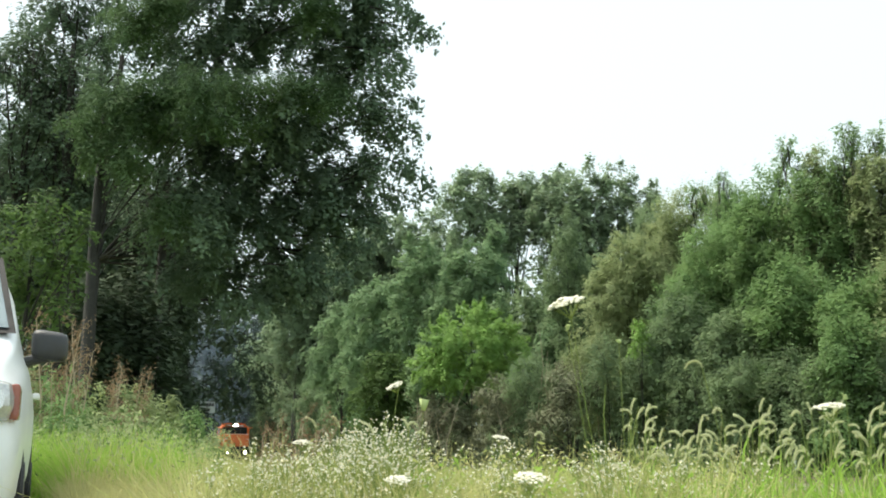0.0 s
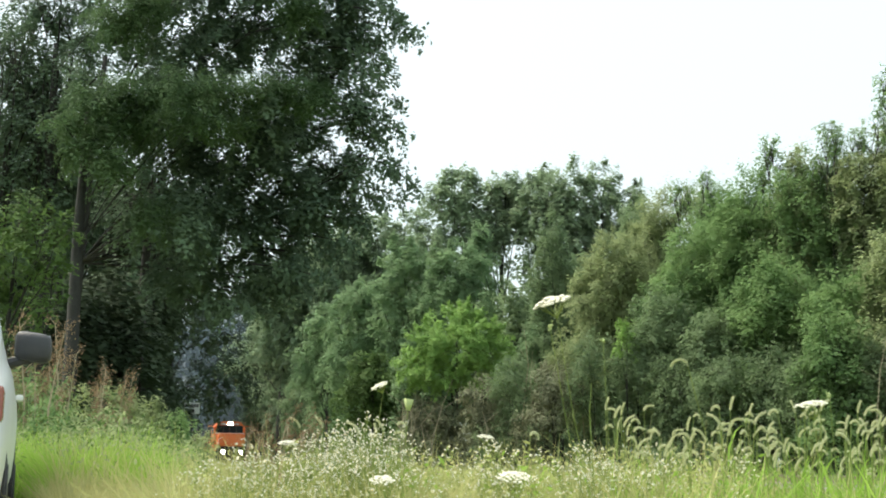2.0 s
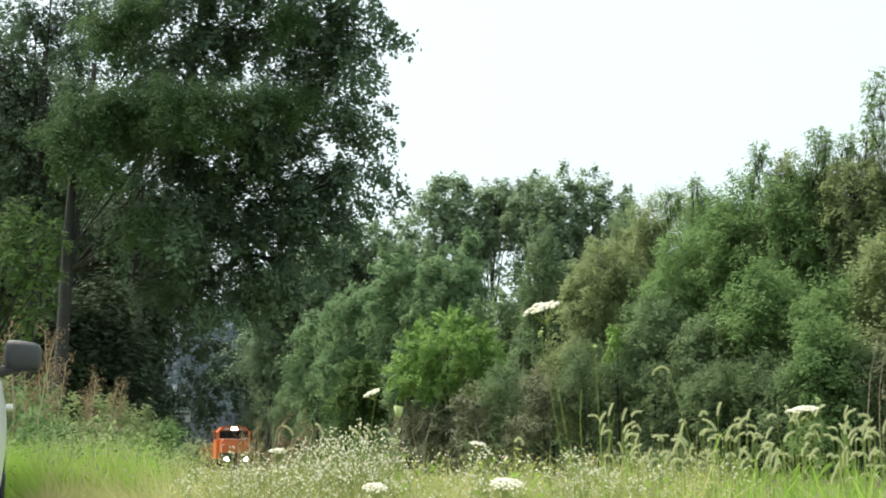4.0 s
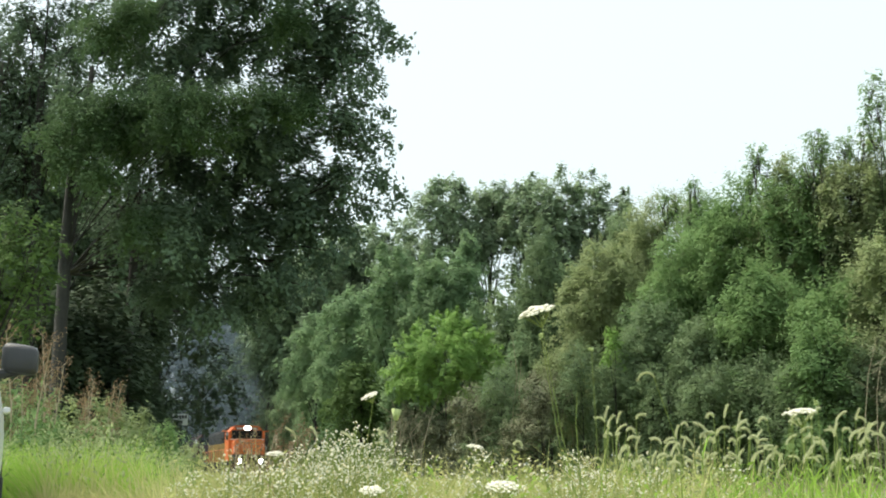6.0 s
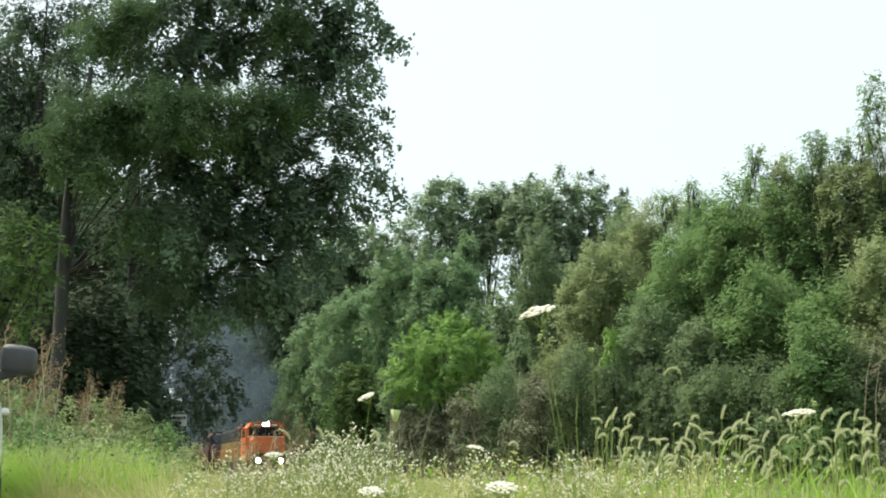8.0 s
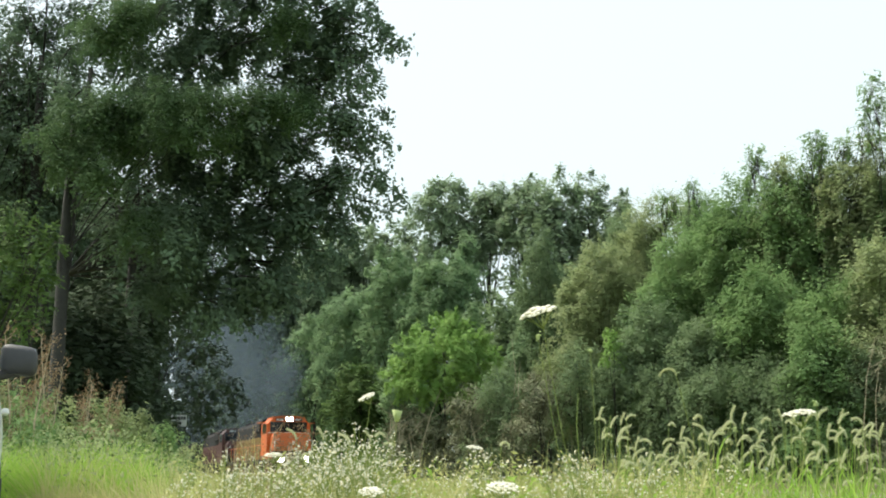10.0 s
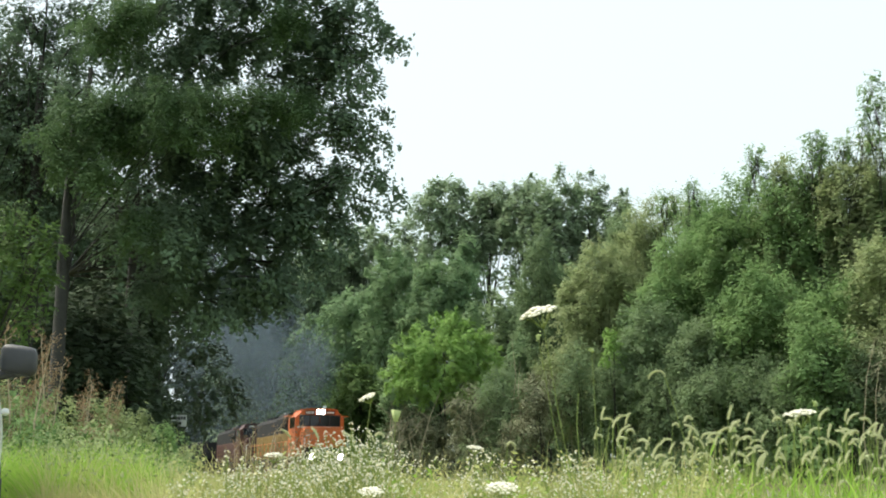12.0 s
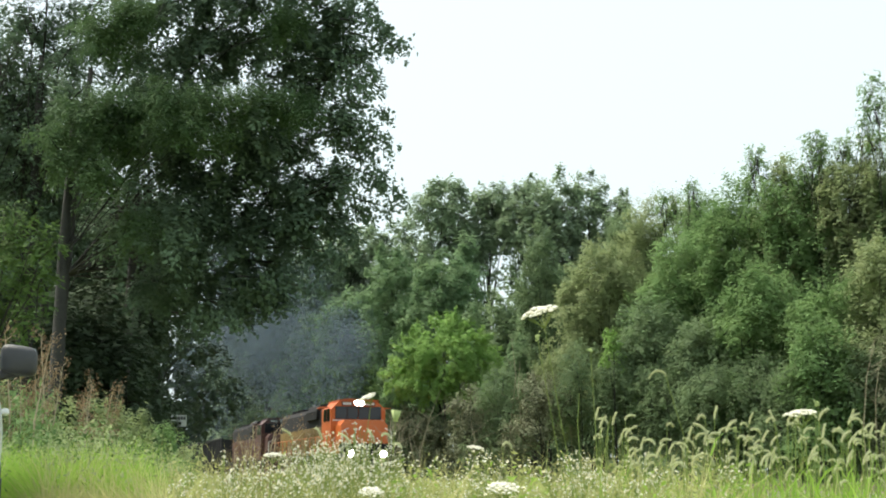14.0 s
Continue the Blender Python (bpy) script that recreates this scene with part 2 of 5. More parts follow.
def tree(name, label, base, lobes, mat, leaf, seed, trunk=0.2, clump=0.7, per_clump=26, density=0.9, category="tree",
         group="", fork=0.4, twigs=6, slim=0.55, flat=0.5, hollow=0.66, bark=None, up=0.25, sway=0.35, corners=3, boughs=(), limb=0.34):
    """A tapered trunk that forks into limbs, one to each lobe of the crown, and the leaves on their sprays."""
    rng = np.random.default_rng(seed)
    bx, by = base
    ob = holder(name, pose(bx, by, 0), label, category, group)
    local = [(x - bx, y - by, z, rx, rz) for x, y, z, rx, rz in lobes]
    top = max(z for _, _, z, _, _ in local)
    mean = Vector((sum(q[0] for q in local) / len(local), sum(q[1] for q in local) / len(local), 0)) * sway
    bm = bmesh.new()
    lean = [Vector((0, 0, -0.05)), Vector((rng.normal() * 0.05, rng.normal() * 0.05, top * fork * 0.5)),
            Vector((mean.x * 0.4, mean.y * 0.4, top * fork)), Vector((mean.x, mean.y, top * 0.75))]
    tube(bm, lean, [trunk * 1.25, trunk, trunk * 0.8, trunk * 0.35], 9)
    at, out, ends = crown_points(rng, local, leaf, clump, per_clump, density, flat, hollow)
    for centre, places in ends:
        h = min(max(centre.z * 0.6, top * fork * 0.75), top * 0.7)
        f = h / (top * 0.75)
        start = Vector((mean.x * f * f, mean.y * f * f, h))
        bend = (start + centre) / 2 + Vector(rng.normal(size=3)) * 0.08 * (centre - start).length + Vector((0, 0, 0.06 * (centre - start).length))
        tube(bm, [start, bend, centre], [trunk * limb, trunk * limb * 0.6, trunk * limb * 0.24], 6)
        for q in places[:twigs]:
            e = Vector(q)
            k = (centre + e) / 2 + Vector(rng.normal(size=3)) * 0.12
            tube(bm, [bend.lerp(centre, 0.7), k, e], [trunk * 0.12, trunk * 0.07, 0.008], 4)
    for x0, y0, z0, x1, y1, z1 in boughs:
        a, b = Vector((x0 - bx, y0 - by, z0)), Vector((x1 - bx, y1 - by, z1))
        tube(bm, [a, a.lerp(b, 0.5) + Vector((0, 0, 0.1)), b], [trunk * 0.18, trunk * 0.11, 0.01], 5)
        n = 14
        f = rng.uniform(0.25, 0.98, n)[:, None]
        f[0] = 0.9
        c = np.array(a) * (1 - f) + np.array(b) * f + rng.normal(size=(n, 3)) * 0.1
        axis = unit(np.array((b - a).normalized())[None] + rng.normal(size=(n, 3)) * 0.55)
        p, o, _ = spray_leaves(rng, c, axis, rng.uniform(0.35, 0.75, n), rng.integers(14, 28, n), 1.5)
        at, out = np.concatenate((at, p)), np.concatenate((out, unit(rng.normal(size=p.shape) * np.array((1, 1, 0.3)))))
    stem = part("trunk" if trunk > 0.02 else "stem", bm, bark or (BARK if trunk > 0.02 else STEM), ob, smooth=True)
    if trunk < 0.02:
        tagged(stem, kind="stuff")
    v, f = blades_of(rng, at, leaf, up, slim, out, corners)
    tagged(sheet("crown", v, f, mat, ob), kind="stuff")
    return ob


def lobes_for(rng, x, y, top, half, low, n=9):
    """Lobes of a rounded crown, from its low edge to its top."""
    made = [(x, y, top - 0.32 * (top - low), half * 0.6, 0.32 * (top - low))]
    for i in range(n):
        a = rng.uniform(0, math.tau)
        h = (i + 0.5) / n
        reach = half * (0.9 - 0.62 * h * h) * rng.uniform(0.55, 0.85)
        r = half * rng.uniform(0.34, 0.52)
        made.append((x + reach * math.cos(a), y + reach * math.sin(a), low + (top - low) * (0.1 + 0.78 * h), r, r * rng.uniform(0.7, 1.0)))
    return made


def simple_tree(label, x, y, top, half, low, mat, leaf, seed, name="tree", category="tree", group="", n=9, **more):
    rng = np.random.default_rng(seed + 500)
    more.setdefault("clump", half * 0.3)
    return tree(name, label, (x, y), lobes_for(rng, x, y, top, half, low, n), mat, leaf, seed, category=category, group=group, **more)


# ---- ground and railway ----
TRACK_AT, TRACK_SLOPE = (-4.7, 68.0), -0.325
RAIL_Z = 0.40
HEADING = math.degrees(math.atan(-TRACK_SLOPE))


def track_pose(y, dz=0.0):
    """On the rail's top, the front of a thing looking down the line towards small y."""
    return pose(TRACK_AT[0] + TRACK_SLOPE * (y - TRACK_AT[1]), y, RAIL_Z + dz, 0, 0, HEADING)


def build_ground():
    xs = np.concatenate((-np.geomspace(2500, 62, 14), np.linspace(-60, 60, 61), np.geomspace(62, 2500, 14)))
    ys = np.concatenate((-np.geomspace(2500, 22, 14), np.linspace(-20, 260, 121), np.geomspace(265, 3500, 14)))
    gx, gy = np.meshgrid(xs, ys)
    gz = np.array([0.10 * noise.noise(Vector((a * 0.12, b * 0.12, 0))) + 0.03 * noise.noise(Vector((a * 0.6, b * 0.6, 3))) for a, b in zip(gx.ravel(), gy.ravel())]) - 0.05
    n = len(xs)
    quads = [(j * n + i, j * n + i + 1, (j + 1) * n + i + 1, (j + 1) * n + i) for j in range(len(ys) - 1) for i in range(n - 1)]
    ob = sheet("ground", np.stack((gx.ravel(), gy.ravel(), gz), axis=1), quads, SOIL)
    tagged(ob, "grassy meadow soil running out to the woods", "ground", kind="structure")


def build_track():
    ob = holder("railway_track", track_pose(90, -RAIL_Z), "single railway track on a low grey ballast bed", "railway track", kind="structure")
    bm = prism(bmesh.new(), [(-2.6, -0.08), (2.6, -0.08), (1.55, 0.2), (-1.55, 0.2)], -150, 190)
    part("ballast_bed", bm, BALLAST, ob)
    for sx in (-0.755, 0.755):
        bm = prism(bmesh.new(), [(sx - 0.07, 0.235), (sx + 0.07, 0.235), (sx + 0.02, 0.26), (sx + 0.02, 0.36), (sx + 0.036, 0.37), (sx + 0.036, 0.4), (sx - 0.036, 0.4), (sx - 0.036, 0.37), (sx - 0.02, 0.36), (sx - 0.02, 0.26)], -150, 190)
        part("rail", bm, STEEL, ob)
    me = bpy.data.meshes.new("tie")
    bm = box(bmesh.new(), -1.3, 1.3, -0.11, 0.11, 0.1, 0.233, 0.012)
    bm.to_mesh(me)
    bm.free()
    me.materials.append(TIE)
    for i in range(280):
        t = new("tie", me)
        t.parent = ob
        t.location = (0, -60 + i * 0.56, 0)


build_ground()
build_track()


# ---- the woods ----
def build_woods():
    # the great oak whose crown hangs over the line
    lobes = [(-8.93, 37.7657, 14.79, 2.98, 2.10), (-5.81, 37.7657, 15.37, 2.63, 2.10), (-3.55, 37.7657, 15.37, 1.10, 1.40),
             (-3.15, 38.3748, 13.74, 0.75, 1.0), (-3.35, 37.7657, 11.6, 0.85, 1.0), (-4.54, 38.3748, 13.45, 1.43, 1.25), (-5.51, 38.9839, 11.50, 1.45, 1.27), (-3.0, 37.1566, 9.8, 0.8, 0.4),
             (-4.40, 37.7657, 9.67, 1.67, 1.14), (-6.23, 36.5474, 11.36, 2.55, 1.78), (-9.40, 36.5474, 11.36, 2.80, 1.78),
             (-8.39, 36.5474, 8.30, 2.55, 1.53), (-6.43, 38.3748, 8.14, 1.96, 1.51), (-5.93, 38.3748, 6.57, 1.25, 0.86),
             (-8.32, 38.9839, 6.76, 2.17, 1.27), (-7.22, 37.7657, 18.94, 3.68, 2.63),
             (-4.38, 37.7657, 17.94, 2.10, 1.93), (-6.55, 37.7657, 9.57, 2.10, 1.05), (-4.02, 37.7657, 8.65, 1.31, 0.67),
             (-6.99, 38.3748, 5.85, 1.34, 0.68), (-5.05, 37.7657, 7.11, 0.96, 0.61), (-8.20, 37.7657, 10.22, 1.58, 1.05),
             (-4.72, 37.7657, 8.29, 1.40, 0.70)]
    boughs = ((-2.95, 37.1, 14.56, -1.25, 37.1, 14.01), (-3.31, 37.0, 15.02, -1.65, 37.0, 14.46), (-4.82, 38.4, 16.93, -2.25, 38.4, 16.02),
              (-4.2, 37.1, 13.73, -2.04, 37.1, 13.29), (-4.07, 37.0, 12.98, -2.38, 37.0, 12.6), (-4.4, 38.4, 13.2, -1.84, 38.4, 12.28),
              (-4.05, 38.1, 12.23, -2.22, 38.1, 11.75), (-4.02, 37.8, 11.95, -1.62, 37.8, 11.02), (-3.94, 38.3, 11.51, -2.23, 38.3, 10.78),
              (-4.04, 37.9, 10.36, -1.9, 37.9, 10.0), (-3.02, 37.6, 10.32, -1.34, 37.6, 9.34), (-3.97, 38.3, 9.55, -1.77, 38.3, 9.09),
              (-4.58, 38.3, 9.74, -2.35, 38.3, 8.79), (-5.32, 38.2, 9.14, -3.17, 38.2, 8.59), (-5.92, 37.8, 9.08, -3.88, 37.8, 8.74),
              (-5.5, 37.2, 7.58, -3.11, 37.2, 7.35), (-6.25, 36.8, 6.62, -4.07, 36.8, 6.21), (-7.02, 37.7, 6.39, -4.96, 37.7, 5.92),
              (-7.4, 38.5, 6.17, -5.6, 38.5, 5.63), (-8.33, 37.1, 5.54, -6.2, 37.1, 5.13), (-4.34, 37.3, 15.57, -1.92, 37.3, 15.08),
              (-5.41, 37.7, 8.36, -2.87, 37.7, 8.08))
    tree("oak_tree", "tall dark green oak with a broad drooping crown beside the line", (-12.6, 39.6), lobes, OAK, 0.15, 11,
         trunk=0.2, clump=1.0, per_clump=150, density=2.0, twigs=5, fork=0.5, hollow=0.3, sway=0.1, corners=4, boughs=boughs, slim=0.6, limb=0.2)
    # fine-leaved tree whose flat tiers catch the light in front of the oak
    lobes = [(-10.52, 34.4, 10.99, 1.25, 0.45), (-9.34, 34.0, 11.12, 1.3, 0.5), (-7.91, 33.8, 11.23, 1.3, 0.5), (-6.59, 34.2, 11.27, 1.3, 0.5), (-5.25, 34.6, 11.57, 1.2, 0.45), (-4.29, 35.0, 11.35, 0.9, 0.4), (-9.6, 34.2, 10.25, 1.2, 0.5), (-7.34, 33.6, 10.24, 1.4, 0.5), (-10.16, 35, 13.75, 1.1, 0.8), (-9.42, 35, 14.38, 0.9, 0.7), (-4.93, 35.5, 14.3, 0.9, 0.7), (-8.82, 34.5, 7.71, 0.75, 0.6), (-10.6, 33.6, 9.41, 0.9, 0.5), (-9.75, 33.8, 9.05, 1.0, 0.5), (-11.04, 33.8, 10.3, 0.8, 0.5)]
    tree("locust_tree", "fine-leaved green tree with flat spreading tiers and a grey trunk", (-11.0, 34.6), lobes, LOCUST, 0.07, 13,
         trunk=0.2, clump=0.6, per_clump=60, density=1.3, twigs=1, fork=0.5, hollow=0.2, sway=0.04, bark=GREY_BARK, limb=0.1)
    lobes = [(-14.13, 40.8113, 11.00, 2.08, 1.89), (-12.92, 40.8113, 13.85, 1.52, 1.71), (-15.34, 41.4204, 14.26, 1.15, 1.15),
             (-12.46, 41.4204, 16.80, 1.35, 1.54), (-14.69, 41.4204, 16.80, 1.15, 0.87), (-14.36, 40.8113, 8.42, 2.08, 1.33), (-14.28, 41.4204, 20.06, 2.31, 1.73),
             (-17.27, 41.4204, 13.22, 2.12, 2.50), (-15.57, 42.0296, 16.18, 1.17, 1.17), (-13.81, 42.0296, 15.96, 0.98, 0.98)]
    tree("forest_tree", "slender tall tree with an airy crown and bare lower trunk", (-13.83, 40.2), lobes, OAK, 0.12, 12,
         trunk=0.2, clump=0.7, per_clump=40, density=0.85, twigs=12, fork=0.6)
    for i, (px, y, top, w) in enumerate(((-14.86, 42.64, 15, 0.14), (-14.49, 43.86, 17, 0.16), (-12.02, 46.3, 17, 0.2), (-15.48, 40.2, 16, 0.2))):
        simple_tree("thin forest tree with a dark trunk and sparse leaves", px, y, top, 2.2, 8.5, OAK, 0.12, 20 + i, name="forest_tree",
                    group="trees of the dark wood", trunk=w, per_clump=20, density=0.4, twigs=12, fork=0.6)
    # the wood behind, closing in under the oak, shade put into its leaves
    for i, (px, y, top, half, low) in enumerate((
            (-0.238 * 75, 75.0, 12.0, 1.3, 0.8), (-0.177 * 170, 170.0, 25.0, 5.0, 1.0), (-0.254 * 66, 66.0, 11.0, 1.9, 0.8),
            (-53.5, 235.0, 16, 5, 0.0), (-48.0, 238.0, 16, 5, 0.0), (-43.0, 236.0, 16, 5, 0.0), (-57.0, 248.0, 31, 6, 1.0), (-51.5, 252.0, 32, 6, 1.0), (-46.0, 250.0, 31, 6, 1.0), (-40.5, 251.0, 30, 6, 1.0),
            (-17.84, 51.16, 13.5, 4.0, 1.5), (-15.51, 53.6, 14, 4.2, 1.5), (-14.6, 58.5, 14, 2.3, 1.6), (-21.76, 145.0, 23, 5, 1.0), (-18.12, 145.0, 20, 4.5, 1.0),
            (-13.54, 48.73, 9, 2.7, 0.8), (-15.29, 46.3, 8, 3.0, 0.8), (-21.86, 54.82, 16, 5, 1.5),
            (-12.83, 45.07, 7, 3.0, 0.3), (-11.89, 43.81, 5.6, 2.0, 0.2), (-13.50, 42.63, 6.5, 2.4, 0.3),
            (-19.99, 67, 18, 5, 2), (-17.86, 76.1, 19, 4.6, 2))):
        simple_tree("woodland tree with the wood's deep shade put into its leaf colour", px, y, top, half, low, SHADED_OAK, 0.22 if y < 200 else 0.7, 40 + i, name="woodland_tree", category="tree",
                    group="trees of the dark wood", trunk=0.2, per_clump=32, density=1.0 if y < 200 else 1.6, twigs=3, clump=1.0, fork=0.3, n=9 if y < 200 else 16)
    # pale green young tree at the meadow's edge
    lobes = [(-8.04, 21.9285, 4.99, 0.56, 0.43), (-7.66, 21.9285, 4.67, 0.41, 0.25), (-7.98, 21.9285, 4.04, 0.61, 0.41), (-8.72, 21.9285, 4.36, 0.81, 0.92), (-7.78, 21.9285, 3.42, 0.46, 0.25), (-8.32, 21.9285, 3.01, 0.61, 0.51), (-7.30, 21.3193, 4.76, 0.34, 0.24), (-7.12, 21.3193, 4.64, 0.22, 0.12), (-7.32, 21.3193, 4.20, 0.36, 0.26), (-7.17, 21.3193, 3.95, 0.20, 0.14), (-7.85, 21.9285, 5.36, 0.24, 0.16), (-7.31, 21.3193, 3.29, 0.28, 0.16)]
    tree("young_tree", "young light green tree at the edge of the wood", (-8.24, 21.93), lobes, WALNUT, 0.10, 61, trunk=0.07, clump=0.42, per_clump=36, density=1.0, fork=0.3, slim=0.4)
    # trees beyond the line, up to the far row
    far = ((0.05, 115.8, 28.94, 3.12), (4.55, 118.8, 28.35, 2.48), (8.5, 115.8, 29.29, 2.96), (10.65, 113.3, 29.13, 2.74),
           (13.90, 114.5, 29.60, 2.92), (16.67, 112.1, 27.33, 2.60), (-17.89, 124.9, 22.23, 4.35), (-12.76, 124.9, 24.03, 4.35),
           (-15.78, 131, 24.55, 4.56), (-8.00, 121.8, 26.28, 3.39), (-3.80, 120.6, 26.43, 3.36), (-11.17, 123.0, 25.35, 3.43))
    for i, (x, y, top, half) in enumerate(far):
        simple_tree("tall tree in the distant row, haze put into its grey-green leaves", x, y, top * 1.035, half * 1.45, top * (0.7 if 4 < x < 5 else 0.45 if -1 < x < 9 else 0.12), FAR, 0.28, 80 + i, group="distant trees",
                    trunk=0.25, per_clump=44, density=1.1, clump=1.15, twigs=5, fork=0.5, n=15)
    mid = ((-4.06, 91.41, 18.27, 3.18, COOL), (-7.87, 96.21, 15.88, 3.35, COOL), (-0.17, 88.97, 17.92, 3.10, COOL), (-10.59, 101.1, 13.79, 2.91, COOL), (1.9, 91.41, 19.28, 1.5, COOL),
           (1.84, 85.26, 12.92, 2.37, COOL), (-5.78, 86.52, 8.64, 2.41, WALNUT), (-2.08, 82.82, 9.84, 2.31, COOL), (4.36, 80, 12.73, 1.56, DUSK), (5.51, 78, 10.76, 1.63, COOL))
    for i, (x, y, top, half, mat) in enumerate(mid):
        simple_tree("full green tree beyond the railway line", x, y, top, half * 1.1, max(0.8, top * 0.16), mat, 0.2, 100 + i, group="trees beyond the line",
                    trunk=0.14, per_clump=70, density=1.15, clump=1.15, twigs=3, fork=0.3, n=12)
    right = ((6.03, 74.32, 16.50, 1.73, DUSK, 0.125), (8.91, 68.23, 14.04, 3.33, OLIVE, 0.125), (11.83, 71.87, 16.85, 2.00, OLIVE, 0.125), (12.34, 63.35, 13.68, 2.94, MIXED, 0.125), (14.52, 68.23, 17.29, 1.90, DUSK, 0.125),
             (14.68, 60.91, 14.81, 3.11, MIXED, 0.125), (17.08, 57.87, 15.95, 3.22, MIXED, 0.125), (19.79, 56.04, 15.87, 2.86, OLIVE, 0.125), (22.03, 54.82, 16.22, 2.80, MIXED, 0.125),
             (13.79, 53.6, 9.86, 2.36, MIXED, 0.125), (16.52, 51.16, 9.19, 2.61, MIXED, 0.125), (17.93, 48.73, 10.65, 2.04, OLIVE, 0.125), (10.04, 58.48, 9.31, 2.17, DUSK, 0.125), (11.94, 54.82, 7.73, 2.04, DUSK, 0.125),
             (12.91, 74.0, 18.14, 1.9, OLIVE, 0.125), (14.45, 72.0, 17.77, 1.9, OLIVE, 0.125), (14.84, 66.0, 16.75, 1.8, MIXED, 0.125), (11.61, 76.0, 18.09, 1.7, DUSK, 0.125), (14.59, 47.5, 7.11, 1.5, MIXED, 0.125),
             (15.06, 61.0, 16.24, 1.9, MIXED, 0.125), (16.86, 58.5, 16.35, 2.0, OLIVE, 0.125), (18.95, 57.5, 16.71, 2.0, MIXED, 0.125), (20.64, 56.0, 16.79, 2.0, OLIVE, 0.125))
    for i, (x, y, top, half, mat, leaf) in enumerate(right):
        simple_tree("leafy tree crowding the far side of the line", x, y, top, half * 1.1, max(0.6, top * 0.12), mat, leaf, 130 + i, group="trees beyond the line",
                    trunk=0.12, per_clump=76, density=1.05, clump=1.0, twigs=4, fork=0.3, n=13)
    # darker trees standing behind them
    for i in range(10):
        simple_tree("dark green tree deep in the wood beyond the line", 4.5 + 3.1 * i, 84 + 3 * (i % 3), 14.5 + 0.35 * i + (i * 7 % 3), 3.2, 0.4, DUSK, 0.28, 240 + i, group="trees beyond the line",
                    trunk=0.15, per_clump=40, density=1.5, clump=1.0, twigs=2, fork=0.3, n=11)
    # feathery leaders that stand out of the canopy
    for i, (x, y, top, half, low) in enumerate(((20.28, 54.82, 19.59, 1.07, 13.78), (17.89, 56.65, 17.25, 0.84, 14.23), (15.63, 59.08, 16.91, 0.82, 14.24), (19.03, 56.04, 16.71, 0.73, 14.08), (13.34, 70.66, 17.44, 0.98, 14.52), (14.11, 67, 17.32, 0.62, 14.44))):
        simple_tree("slim feathery treetop with sparse fine leaves", x, y, top, half * 1.2, low, MIXED, 0.13, 170 + i,
                    group="feathery trees", trunk=0.08, per_clump=10, density=0.35, clump=0.35, twigs=14, fork=0.7, n=10, slim=0.4)
    # bright round-headed small tree
    lobes = [(-0.30, 71.8766, 8.88, 1.74, 1.13), (1.53, 71.2675, 8.38, 1.49, 1.12), (-1.62, 71.2675, 7.81, 1.52, 1.12), (0.07, 70.0493, 7.23, 2.02, 1.37),
             (2.20, 71.8766, 7.27, 1.47, 1.33), (-2.38, 71.2675, 6.39, 1.39, 1.12), (-0.78, 70.0493, 5.87, 1.69, 0.98), (1.50, 70.6584, 5.85, 1.64, 1.05), (0.37, 71.8766, 9.56, 0.87, 0.60)]
    tree("small_tree", "round-headed bright green small tree", (0.13, 72.0), lobes, FRESH, 0.14, 190, trunk=0.1, per_clump=60, density=1.5, clump=0.6, fork=0.2, twigs=4)
    # the wood far behind, which closes the horizon
    rng = np.random.default_rng(222)
    belt = [(-75 + 4.2 * i, 150 + rng.uniform(-8, 8), z * rng.uniform(0.85, 1.15), 4.2, 3.2) for i in range(38) for z in (2.5, 7.0, 11.5)]
    belt = [q for q in belt if abs(q[0] - track_pose(q[1]).translation.x) > 7]
    at, out, _ = crown_points(rng, belt, 0.8, 1.8, 26, 1.4, 0.6, 0.6)
    v, f = blades_of(rng, at, 1.0, 0.3, 0.6, out, 3)
    tagged(sheet("far_woods", v, f, FAR), "distant belt of woods, haze put into its dull green", "woods", kind="stuff")
    simple_tree("small sapling with yellow-green leaves before the wood", 8.01, 57.0, 7.7, 0.55, 5.5, FRESH, 0.13, 195, name="sapling", category="tree",
                trunk=0.05, per_clump=20, density=0.5, clump=0.5, twigs=4, fork=0.5, n=5)
    # undergrowth along the foot of the trees
    low_rows = ((-1.79, 72, 4.89, 1.67), (-0.29, 70, 4.04, 1.79), (1.35, 63.35, 5.01, 1.76), (3.06, 62.13, 6.36, 1.73), (4.87, 59.69, 5.72, 1.80), (6.70, 58.48, 7.11, 1.63), (8.42, 57.26, 6.44, 1.86),
                (10.08, 54.82, 5.68, 1.78), (11.58, 52.39, 5.45, 1.82), (13.23, 51.16, 5.81, 1.78), (14.43, 48.73, 5.79, 1.81), (15.85, 47.51, 5.88, 1.76), (17.20, 46.3, 6.18, 1.72), (-22.78, 140, 10.41, 2.21), (-20.33, 138, 9.63, 2.31),
                (-11.09, 107.2, 7.61, 2.49), (-14.72, 112.1, 8.45, 2.08))
    for i, (x, y, top, half) in enumerate(low_rows):
        simple_tree("tangled shrub of dull green leaves and bare twigs", x, y, top, half * 1.15, 0.3, DRY if i in (0, 1, 2, 4, 12) else DUSK, 0.12, 200 + i, name="shrub", category="shrub",
                    group="undergrowth", trunk=0.05, per_clump=34, density=0.7, clump=0.7, twigs=14, fork=0.15, n=9, slim=0.4)


build_woods()


